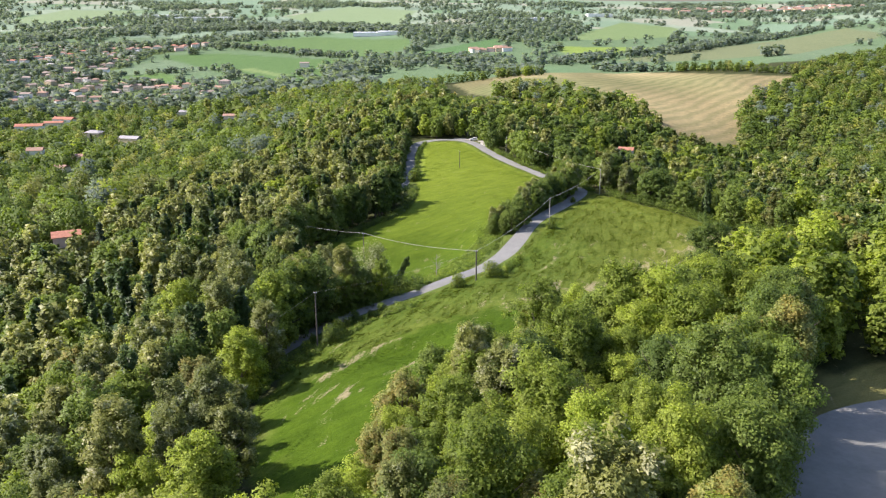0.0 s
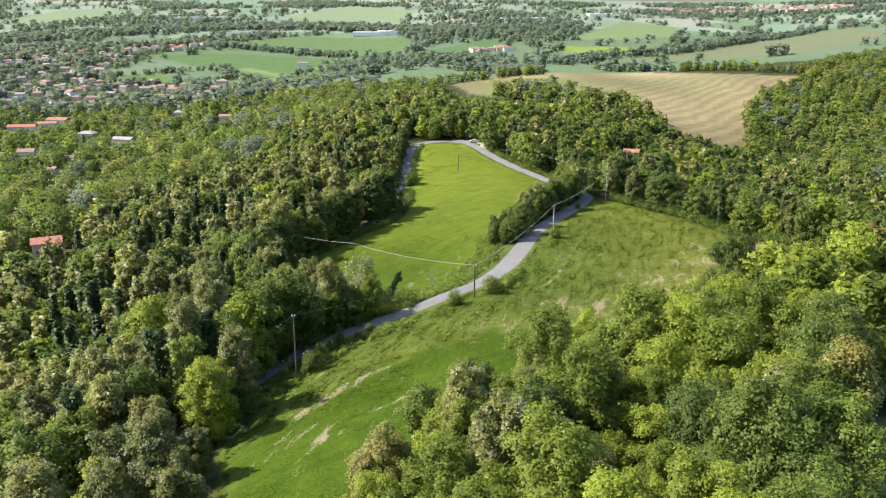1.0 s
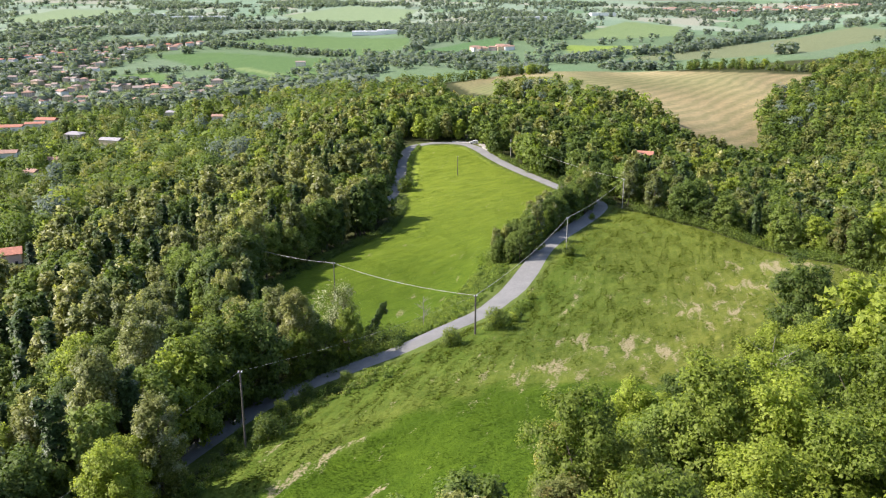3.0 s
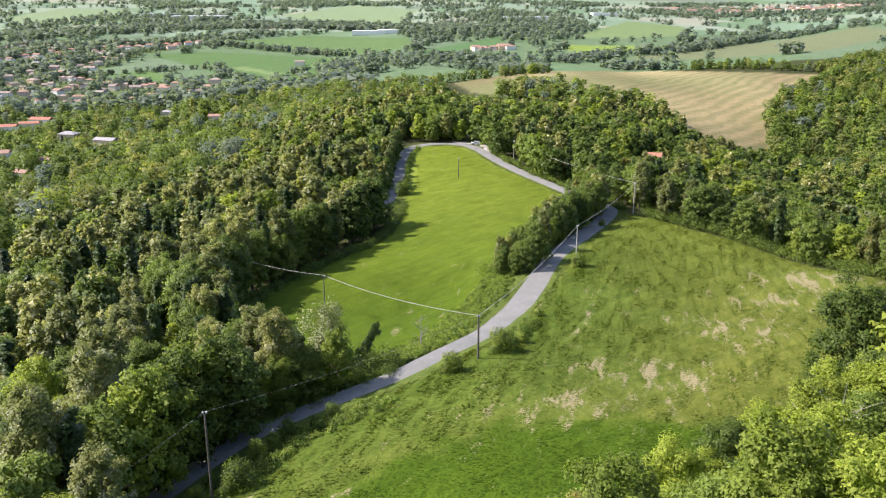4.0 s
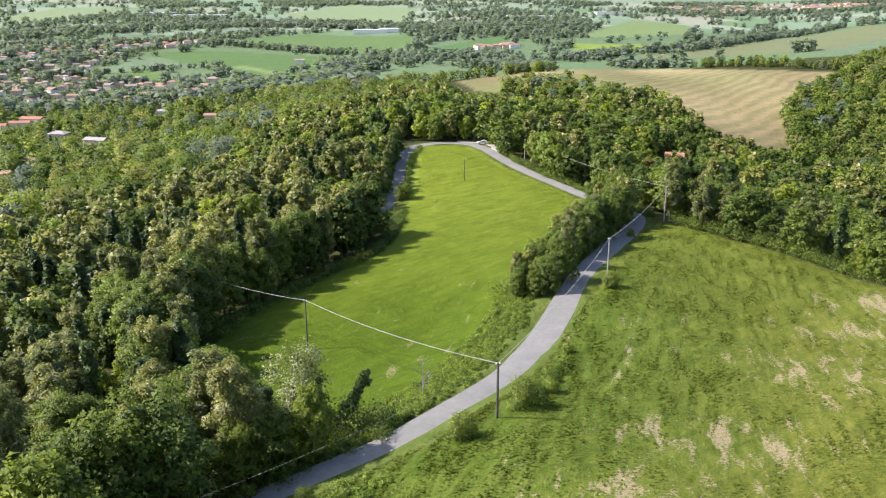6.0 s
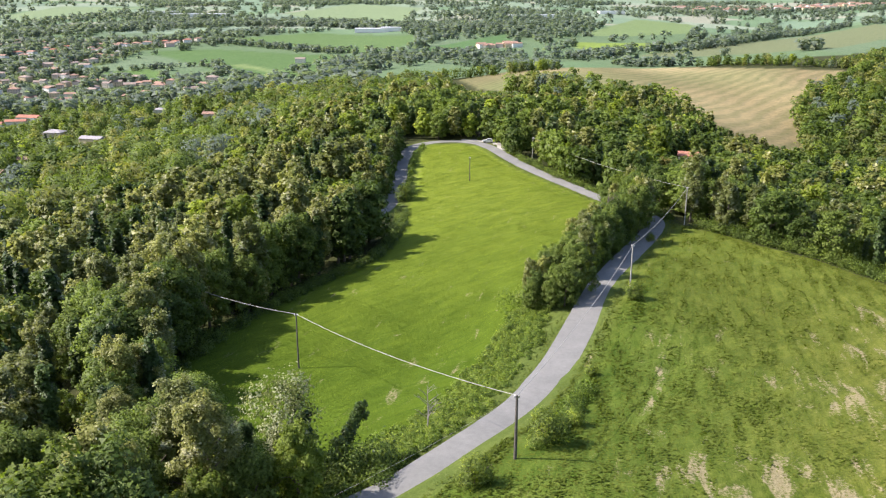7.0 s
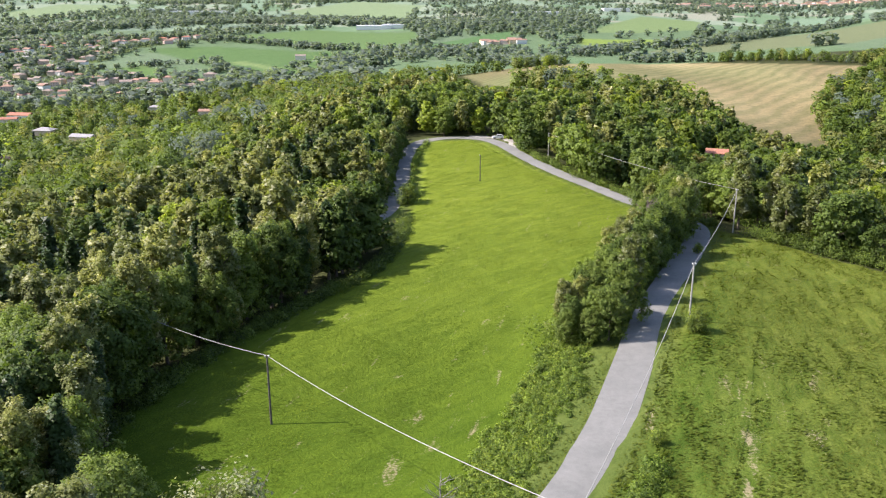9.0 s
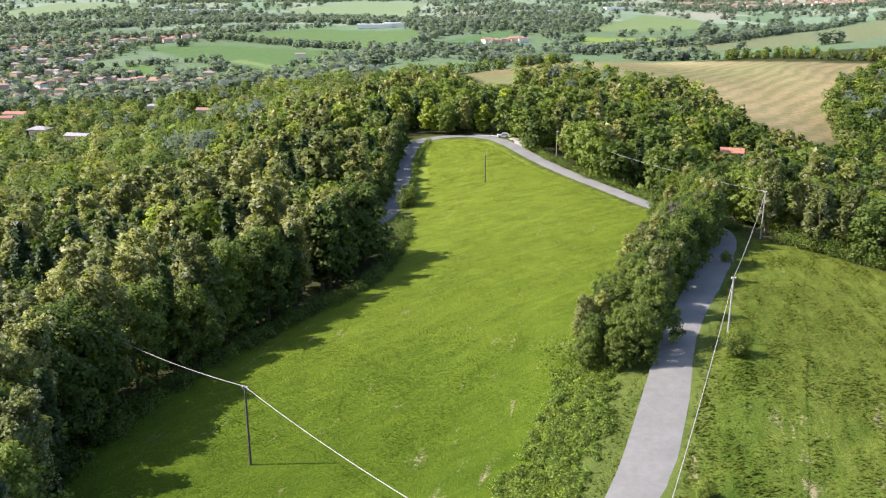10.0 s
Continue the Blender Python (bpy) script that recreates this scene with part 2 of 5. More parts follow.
SPOTS = np.array(NEAR_SPOTS + SLOPE_SPOTS + FAR_SPOTS, float)


def warp(x, y):
    """Plan distances shrunk far from the middle, so that near spots act near and far ones far."""
    r = np.hypot(x, y - 150) + 1e-6
    k = 60 * np.log1p(r / 60) / r
    return x * k, (y - 150) * k


def spread(ax, ay, bx, by):
    return np.sqrt((ax[:, None] - bx[None]) ** 2 + (ay[:, None] - by[None]) ** 2 + 16)


SX, SY = warp(SPOTS[:, 0], SPOTS[:, 1])
COEF = np.linalg.solve(spread(SX, SY, SX, SY) - 1.2 * np.eye(len(SX)), SPOTS[:, 2] + 30)


def height(x, y):
    x, y = np.asarray(x, float), np.asarray(y, float)
    ax, ay = warp(x.ravel(), y.ravel())
    out = np.empty(ax.shape)
    for i in range(0, len(ax), 20000):
        out[i:i + 20000] = spread(ax[i:i + 20000], ay[i:i + 20000], SX, SY) @ COEF - 30
    return out.reshape(x.shape)


def inside(x, y, poly):
    """Which points lie in the outline."""
    x, y = np.asarray(x, float), np.asarray(y, float)
    hit = np.zeros(x.shape, bool)
    for (ax, ay), (bx, by) in zip(poly, poly[1:] + poly[:1]):
        if ay != by:
            hit ^= ((ay > y) != (by > y)) & (x < (bx - ax) * (y - ay) / (by - ay) + ax)
    return hit


def edge_distance(x, y, line, closed=True):
    """Plan distance to the outline or line."""
    x, y = np.asarray(x, float), np.asarray(y, float)
    best = np.full(x.shape, 1e9)
    for (ax, ay), (bx, by) in zip(line, line[1:] + (line[:1] if closed else [])):
        ux, uy = bx - ax, by - ay
        s = np.clip(((x - ax) * ux + (y - ay) * uy) / (ux * ux + uy * uy + 1e-9), 0, 1)
        best = np.minimum(best, np.hypot(x - ax - s * ux, y - ay - s * uy))
    return best


def smooth_line(points, step):
    """A line through the points (Catmull-Rom), at even steps."""
    p = np.array(points, float)
    p = np.vstack([2 * p[0] - p[1], p, 2 * p[-1] - p[-2]])
    out = []
    for a, b, c, d in zip(p, p[1:], p[2:], p[3:]):
        n = max(2, int(np.linalg.norm(c - b) / step))
        for k in range(n):
            t = k / n
            out.append(0.5 * (2 * b + (c - a) * t + (2 * a - 5 * b + 4 * c - d) * t * t + (3 * b - a - 3 * c + d) * t ** 3))
    out.append(p[-2])
    return np.array(out)


# plan of the roads and plots, in metres
LANE = [(-135, -60), (-98, 8), (-70, 62), (-50, 98), (-40, 128), (-29, 161), (-21, 171), (-11.5, 177.5), (-2.5, 184.5), (8, 200), (14.8, 215.2), (18, 223.3), (24.6, 241.3),
        (29.1, 253.1), (38.3, 275.7), (47.3, 297), (52.6, 312), (54.2, 325), (51.8, 339), (46.5, 352), (40, 369.5), (31, 390), (23.3, 410),
        (18, 427), (12, 440), (3, 445.5), (-6, 444), (-13, 436), (-15.2, 420), (-15.2, 385), (-15.8, 356), (-18, 341), (-27, 328), (-46, 320), (-80, 314)]
LANE_LINE = smooth_line(LANE, 1.5)
YARD_LINE = smooth_line([(12, -10), (22, 25), (31, 48), (37, 64), (42.5, 76), (49, 86), (57.5, 91.5), (70, 93), (95, 91), (150, 76)], 1.5)
LANE_PLAN = [tuple(p) for p in LANE_LINE[::2]]
YARD = [(28, 60), (35, 76), (42, 91), (49, 101), (56, 112), (80, 114), (102, 104), (100, 82), (62, 82), (53, 78), (45, 66), (36, 44), (20, 44)]
MEADOW = [(12, 433), (3, 438), (-8, 436), (-11.5, 420), (-11.5, 360), (-11, 330), (-13, 300), (-24, 284), (-33, 262), (-42, 246), (-44, 222),
          (-36, 205), (-20, 196), (-10, 188), (3, 198), (11, 215), (20, 240), (34, 275), (43, 298), (49, 318), (47, 338), (41, 355), (34, 372), (25, 393), (17, 415)]
PASTURE = [(-26, 146), (-20, 168), (-10, 174), (0, 181), (11, 199), (18, 214), (28, 240), (42, 276), (51, 296), (57, 312), (68, 300), (80, 276), (99, 241),
           (112, 215), (99, 200), (76, 182), (55, 162), (37, 146), (21, 133), (6, 118.5), (-5, 101), (-12, 70), (-24, 92), (-30, 122)]
LUSH = [(-5, 101), (-12, 70), (-24, 92), (-28, 121), (-22, 129), (-14, 140), (-8, 147), (0, 155), (12, 160), (26, 160), (40, 157), (46, 154), (36, 146), (21, 133), (6, 118.5)]
PLOUGHED = [(14, 1116), (34, 1131), (107, 1200), (204, 1186), (291, 1140), (344, 1035), (404, 984), (388, 945), (360, 912), (316, 836), (280, 768), (250, 682), (200, 610), (150, 650), (141, 716), (110, 800), (85, 850), (54, 841), (30, 930)]
FIELDS = [  # outline, colour
    ([(-624, 1872), (-486, 1916), (-203, 1767), (-176, 1616), (-216, 1444), (-313, 1403), (-435, 1622)], (0.075, 0.150, 0.035)),
    ([(-396, 1640), (-378, 1655), (-273, 1526), (-283, 1494)], (0.17, 0.24, 0.08)),
    ([(-603, 1578), (-531, 1618), (-431, 1454), (-502, 1434)], (0.090, 0.170, 0.035)),
    ([(-539, 2132), (-347, 2359), (-63, 2192), (-112, 1808), (-195, 1798), (-454, 1999)], (0.095, 0.170, 0.045)),
    ([(-59, 1817), (136, 2150), (130, 1958), (18, 1653), (-48, 1648)], (0.070, 0.155, 0.045)),
    ([(126, 1394), (183, 1372), (221, 1250), (110, 1063)], (0.105, 0.185, 0.085)),
    ([(248, 1876), (446, 1798), (429, 1641), (239, 1676)], (0.19, 0.27, 0.035)),
    ([(429, 1641), (854, 2045), (1033, 2203), (804, 1564), (710, 1419), (530, 1271), (338, 1393), (296, 1460)], (0.145, 0.165, 0.078)),
    ([(297, 2089), (590, 2859), (720, 2642), (631, 2255), (399, 2049)], (0.16, 0.23, 0.085)),
    ([(-203, 1358), (-184, 1424), (-133, 1336), (-159, 1297)], (0.24, 0.23, 0.10)),
    ([(-594, 3208), (-426, 3995), (-98, 3428), (-150, 2726), (-417, 2851)], (0.20, 0.27, 0.14)),
    ([(-1468, 2866), (-1510, 3494), (-1193, 3496), (-1208, 2700)], (0.20, 0.27, 0.14)),
]
TOWN = [(-330, 600), (-480, 800), (-700, 1100), (-1100, 1700), (-1000, 2050), (-560, 2080), (-640, 1900), (-640, 1560), (-420, 1420), (-300, 1330), (-320, 1050), (-230, 830)]
# houses of the village: east, north, length
TOP_ROW = [(-880, 1769, 40), (-857, 1839, 46), (-838, 1905, 34), (-812, 1934, 20), (-744, 1909, 27), (-711, 1981, 30), (-683, 2013, 48), (-623, 2023, 42), (-604, 2046, 42), (-588, 2085, 40)]
MIDDLE_ROW = [(-723, 1645, 22), (-693, 1682, 22), (-674, 1714, 34), (-741, 1585, 21), (-745, 1514, 20), (-680, 1468, 24), (-698, 1435, 19), (-642, 1436, 26), (-639, 1499, 28), (-606, 1499, 28)]
LOW_ROW = [(-597, 1386, 26), (-582, 1415, 30), (-552, 1310, 28), (-591, 1357, 20), (-648, 1340, 38), (-600, 1291, 12), (-685, 1343, 14), (-528, 1394, 30), (-501, 1408, 44), (-469, 1410, 28), (-434, 1403, 35), (-366, 1422, 22)]
SLOPE_ROW = [(-399, 951, 24), (-335, 890, 28), (-407, 826, 19), (-347, 1115, 16), (-266, 1042, 18), (-323, 696, 13), (-337, 763, 12)]
LONG_ROW = [(-511, 1031, 40), (-497, 1067, 28), (-499, 1103, 34)]


# patchwork of the plain: seeds of plots, each with a crop colour paled by painted haze
RNG = np.random.default_rng(5)
PLOT_XY = RNG.uniform((-2600, 1150), (2600, 4900), (420, 2))
HAZED_CROPS = np.array([(0.175, 0.255, 0.175), (0.205, 0.275, 0.195), (0.165, 0.225, 0.165), (0.285, 0.30, 0.235), (0.235, 0.295, 0.215), (0.145, 0.225, 0.13), (0.25, 0.305, 0.23)])
PLOT_CROP = RNG.integers(0, len(HAZED_CROPS), 420)


def plots(x, y):
    """Nearest plot and how far the point is from the plot's border."""
    near, gap = np.empty(x.shape, int), np.empty(x.shape)
    for i in range(0, len(x), 20000):
        wx, wy = x[i:i + 20000] * 1.0, y[i:i + 20000] * 0.62
        d = np.hypot(wx[:, None] - PLOT_XY[None, :, 0], wy[:, None] - PLOT_XY[None, :, 1] * 0.62)
        two = np.argpartition(d, 1, axis=1)[:, :2]
        a, b = np.take_along_axis(d, two, 1).T
        near[i:i + 20000] = np.where(a < b, two[:, 0], two[:, 1])
        gap[i:i + 20000] = np.abs(a - b)
    return near, gap


# where the dry pasture is worn: middle, reach, strength; and single scuffed lines: ends and half width
WORN_ZONES = [(84, 238, 15, 1.0), (55, 204, 15, 0.8), (32, 178, 15, 0.9), (18, 164, 13, 0.75), (34, 226, 10, 0.5), (70, 222, 14, 0.8), (-17, 121, 9, 0.5)]
WORN_LINES = [((24, 199), (31, 216), 0.45), ((33, 222), (41, 241), 0.45), ((-21, 129), (-14, 139), 0.9), ((-14, 139), (-5, 149), 0.6), ((-7, 214), (10, 245), 1.3), ((-9, 127), (-5, 131), 0.6), ((-16, 118), (-12, 121), 1.0)]


def along_rows(x, y, seed, across, along):
    """Noise drawn out along the drill rows of the pasture."""
    u, v = x * 0.966 - y * 0.259, x * 0.259 + y * 0.966
    return np.array([noise.fractal(Vector((a * across, b * along, seed)), 0.6, 2.0, 3) for a, b in zip(u, v)])


def worn_spots(x, y):
    """How bare the earth is: near 1 where no grass is left."""
    bare = np.zeros(len(x))
    open_land = inside(x, y, PASTURE) | inside(x, y, MEADOW)
    idx = np.nonzero(open_land)[0]
    px, py = x[idx], y[idx]
    worn = np.zeros(len(idx))
    for cx, cy, r, s in WORN_ZONES:
        worn = np.maximum(worn, s * np.clip(1.25 - np.hypot(px - cx, py - cy) / r, 0, 1))
    worn = np.minimum(worn * 0.52, 0.46)
    for p, q, half in WORN_LINES:
        d = edge_distance(px, py, [p, q], False)
        worn = np.maximum(worn, np.clip(1.4 - d / (half * 1.6), 0, 1) * (0.20 if p[1] > 200 else 0.46))
    bare[idx] = worn
    return bare


def land_mesh():
    """One sheet: a fan of rings, fine near the walk and coarse towards the horizon."""
    front = np.radians(np.concatenate([np.arange(-180, -42, 6.0), np.linspace(-42, 42, 350), np.arange(48, 180, 6.0)]))
    rings = np.concatenate([[0.01, 2], np.geomspace(12, 40, 10)[:-1], np.geomspace(40, 620, 250)[:-1], np.geomspace(620, 9800, 190)])
    a, r = np.meshgrid(front, rings)
    x, y = (np.sin(a) * r).ravel(), (np.cos(a) * r).ravel()
    z = height(x, np.minimum(y, 4760)) + np.maximum(y - 4760, 0) * 0.03
    n, k = len(front), len(rings)
    i, j = np.meshgrid(np.arange(k - 1), np.arange(n))
    i, j = i.ravel(), j.ravel()
    faces = np.stack([i * n + j, i * n + (j + 1) % n, (i + 1) * n + (j + 1) % n, (i + 1) * n + j], 1)
    # fine swells in the open land, the lane's bed pressed flat
    swell = np.array([noise.noise(Vector((px * 0.05, py * 0.05, 3))) for px, py in zip(x, y)])
    z = z + 0.12 * swell * (r.ravel() < 700)
    yard_d = edge_distance(x, y, [tuple(p) for p in YARD_LINE[::2]], False)
    lane_d = edge_distance(x, y, LANE_PLAN, False)
    z = z - 0.20 * np.clip((8.6 - yard_d) / 1.6, 0, 1)
    z = z - 0.20 * np.clip((4.4 - lane_d) / 1.6, 0, 1) * (r.ravel() < 700)
    jitter = np.array([noise.noise(Vector((px * 0.25, py * 0.25, 9))) for px, py in zip(x, y)])
    color = np.tile((0.050, 0.058, 0.024), (len(x), 1))
    color[np.abs(x) > 0.56 * y + 14] = (0.085, 0.118, 0.036)
    bare = np.zeros(len(x))
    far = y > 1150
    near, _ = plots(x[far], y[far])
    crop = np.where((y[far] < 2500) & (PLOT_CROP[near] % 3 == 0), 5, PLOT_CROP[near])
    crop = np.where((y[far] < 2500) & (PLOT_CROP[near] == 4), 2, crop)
    color[far] = HAZED_CROPS[crop]
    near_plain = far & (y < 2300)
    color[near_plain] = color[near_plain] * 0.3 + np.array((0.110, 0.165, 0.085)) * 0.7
    town = inside(x, y, TOWN)
    color[town] = (0.10, 0.14, 0.05)

    def lay(poly, shade, soft):
        d = edge_distance(x, y, poly) * np.where(inside(x, y, poly), 1, -1) + jitter * soft
        w = np.clip(d / soft + 0.5, 0, 1)[:, None]
        color[:] = color * (1 - w) + np.array(shade) * w
        return w[:, 0]

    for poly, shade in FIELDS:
        # a fifth of pale haze mixed into each field's own colour
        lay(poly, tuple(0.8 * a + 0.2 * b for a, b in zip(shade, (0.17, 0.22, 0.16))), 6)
    w = lay(PLOUGHED, (0.240, 0.205, 0.115), 5)
    stripe = np.array([noise.noise(Vector((px * 0.012, py * 0.004, 1))) for px, py in zip(x, y)])
    color[:] = color * (1 + w * 0.6 * stripe)[:, None]
    green = np.array([noise.noise(Vector((px * 0.006, py * 0.0045, 7))) for px, py in zip(x, y)])
    mix = (w * np.clip(0.30 + 1.4 * green + (170 - x) / 400, 0, 0.85))[:, None]
    color[:] = color * (1 - mix) + np.array((0.165, 0.185, 0.085)) * mix
    in_rows = w
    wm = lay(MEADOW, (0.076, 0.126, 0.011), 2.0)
    # sheen of the sunlit far grass painted in, brighter towards the north
    far_sheen = (wm * np.clip((y - 225) / 130, 0, 1))[:, None]
    color[:] = color * (1 - far_sheen) + np.array((0.190, 0.250, 0.030)) * far_sheen
    wp = lay(PASTURE, (0.122, 0.146, 0.026), 2.0)
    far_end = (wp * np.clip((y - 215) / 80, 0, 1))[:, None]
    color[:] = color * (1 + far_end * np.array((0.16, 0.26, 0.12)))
    vigour = (wp * np.clip((42 - lane_d) / 28, 0, 1) * np.clip((275 - y) / 60, 0.25, 1) * 0.8)[:, None]
    color[:] = color * (1 - vigour) + np.array((0.092, 0.145, 0.022)) * vigour
    band = (wp * np.exp(-((lane_d - 8.0) / 2.8) ** 2) * np.clip((300 - y) / 50, 0, 1) * 0.8)[:, None]
    color[:] = color * (1 - band) + np.array((0.074, 0.122, 0.017)) * band
    wl = lay(LUSH, (0.060, 0.108, 0.008), 5)
    wp = wp * (1 - 0.6 * wl)
    lay(YARD, (0.19, 0.185, 0.07), 3)
    junk = np.clip(1.5 - np.hypot((x + 149) / 7, (y - 340) / 9), 0, 1)[:, None]
    color[:] = color * (1 - junk) + np.array((0.36, 0.34, 0.31)) * junk
    verge = np.clip((np.where((y > 186) & (y < 248) & inside(x, y, MEADOW), 10.5, 5.5) - lane_d) / 2.5, 0, 1)[:, None]
    color[:] = color * (1 - verge) + np.array((0.105, 0.145, 0.034)) * verge
    bare = worn_spots(x, y)
    mesh = bpy.data.meshes.new("ground")
    mesh.from_pydata(np.stack([x, y, z], 1), [], faces)
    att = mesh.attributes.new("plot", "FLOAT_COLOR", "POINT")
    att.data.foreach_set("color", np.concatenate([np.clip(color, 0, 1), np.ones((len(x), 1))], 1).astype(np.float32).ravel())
    att = mesh.attributes.new("bare", "FLOAT", "POINT")
    att.data.foreach_set("value", bare.astype(np.float32))
    att = mesh.attributes.new("rows", "FLOAT", "POINT")
    att.data.foreach_set("value", in_rows.astype(np.float32))
    att = mesh.attributes.new("graze", "FLOAT", "POINT")
    att.data.foreach_set("value", wp.astype(np.float32))
    mesh.polygons.foreach_set("use_smooth", np.ones(len(faces), bool))
    mesh.materials.append(M_SOIL)
    return mesh


ground = tagged(new("ground", land_mesh()), "rolling grassy hill and farmed plain running to the horizon", "ground", kind="structure")


def ground_z(x, y):
    return float(height([x], [y])[0])


def ribbon(name, line, widths, material, label, lift=0.02, thick=0.25):
    """A road: cambered top and side faces, laid along the land."""
    line = np.array(line)
    tang = np.gradient(line, axis=0)
    tang /= np.linalg.norm(tang, axis=1)[:, None]
    side = np.stack([tang[:, 1], -tang[:, 0]], 1)
    prof = ((-1.0, -thick), (-1.0, 0.0), (-0.5, 0.035), (0.0, 0.05), (0.5, 0.035), (1.0, 0.0), (1.0, -thick))
    verts = []
    for k, (p, s) in enumerate(zip(line, side)):
        wob = 0.18 * noise.noise(Vector((k * 0.31, 5, 1)))
        for f, dz in prof:
            q = p + s * f * (widths / 2 + (wob if abs(f) == 1 else 0))
            verts.append((q[0], q[1], dz + lift))
    verts = np.array(verts)
    m = len(prof)
    base = height(line[:, 0], line[:, 1])
    kern = np.hanning(13) / np.hanning(13).sum()
    base = np.convolve(np.pad(base, 6, mode="edge"), kern, "valid")
    verts[:, 2] += np.repeat(base, m)
    faces = [(k * m + a, (k + 1) * m + a, (k + 1) * m + a + 1, k * m + a + 1) for k in range(len(line) - 1) for a in range(m - 1)]
    mesh = bpy.data.meshes.new(name)
    mesh.from_pydata(verts, [], faces)
    mesh.materials.append(material)
    return tagged(new(name, mesh), label, "road", kind="structure")


ribbon("road", YARD_LINE, 14.0, M_ASPHALT, "wide grey asphalt bend at the edge of the grove")
lane = ribbon("road", LANE_LINE, 5.0, M_ASPHALT, "narrow grey asphalt lane winding round the meadow")


# ---- helpers for things ----
def thing(name, m, label, category, group=""):
    ob = new(name)
    ob.empty_display_size = 0.2
    ob.matrix_world = m
    return tagged(ob, label, category, group)


def part(name, bm, material, parent, label=""):
    """Links a bmesh, or a mesh, as one part under a thing or a part."""
    if isinstance(bm, bmesh.types.BMesh):
        mesh = bpy.data.meshes.new(name)
        bm.to_mesh(mesh)
        bm.free()
    else:
        mesh = bm
    if material and not mesh.materials:
        mesh.materials.append(material)
    ob = new(name, mesh)
    ob.parent = parent
    if label:
        ob["label"] = label
    return ob


def tube(bm, points, radii, sides=7):
    """A round tapered limb along the points."""
    rings = []
    pts = [Vector(p) for p in points]
    for k, (p, r) in enumerate(zip(pts, radii)):
        d = (pts[min(k + 1, len(pts) - 1)] - pts[max(k - 1, 0)]).normalized()
        u = d.orthogonal().normalized()
        v = d.cross(u)
        rings.append([bm.verts.new(p + (u * math.cos(a) + v * math.sin(a)) * r) for a in (2 * math.pi * i / sides for i in range(sides))])
    for a, b in zip(rings, rings[1:]):
        for i in range(sides):
            bm.faces.new((a[i], a[(i + 1) % sides], b[(i + 1) % sides], b[i]))
    bm.faces.new(rings[-1])
    bm.faces.new(rings[0][::-1])


def box(bm, x0, y0, z0, x1, y1, z1, bevel=0.0):
    vs = [bm.verts.new((x, y, z)) for z in (z0, z1) for x, y in ((x0, y0), (x1, y0), (x1, y1), (x0, y1))]
    fs = [bm.faces.new([vs[i] for i in f]) for f in ((3, 2, 1, 0), (4, 5, 6, 7), (0, 1, 5, 4), (1, 2, 6, 5), (2, 3, 7, 6), (3, 0, 4, 7))]
    if bevel:
        bmesh.ops.bevel(bm, geom=list({e for f in fs for e in f.edges}), offset=bevel, segments=2, affect="EDGES")


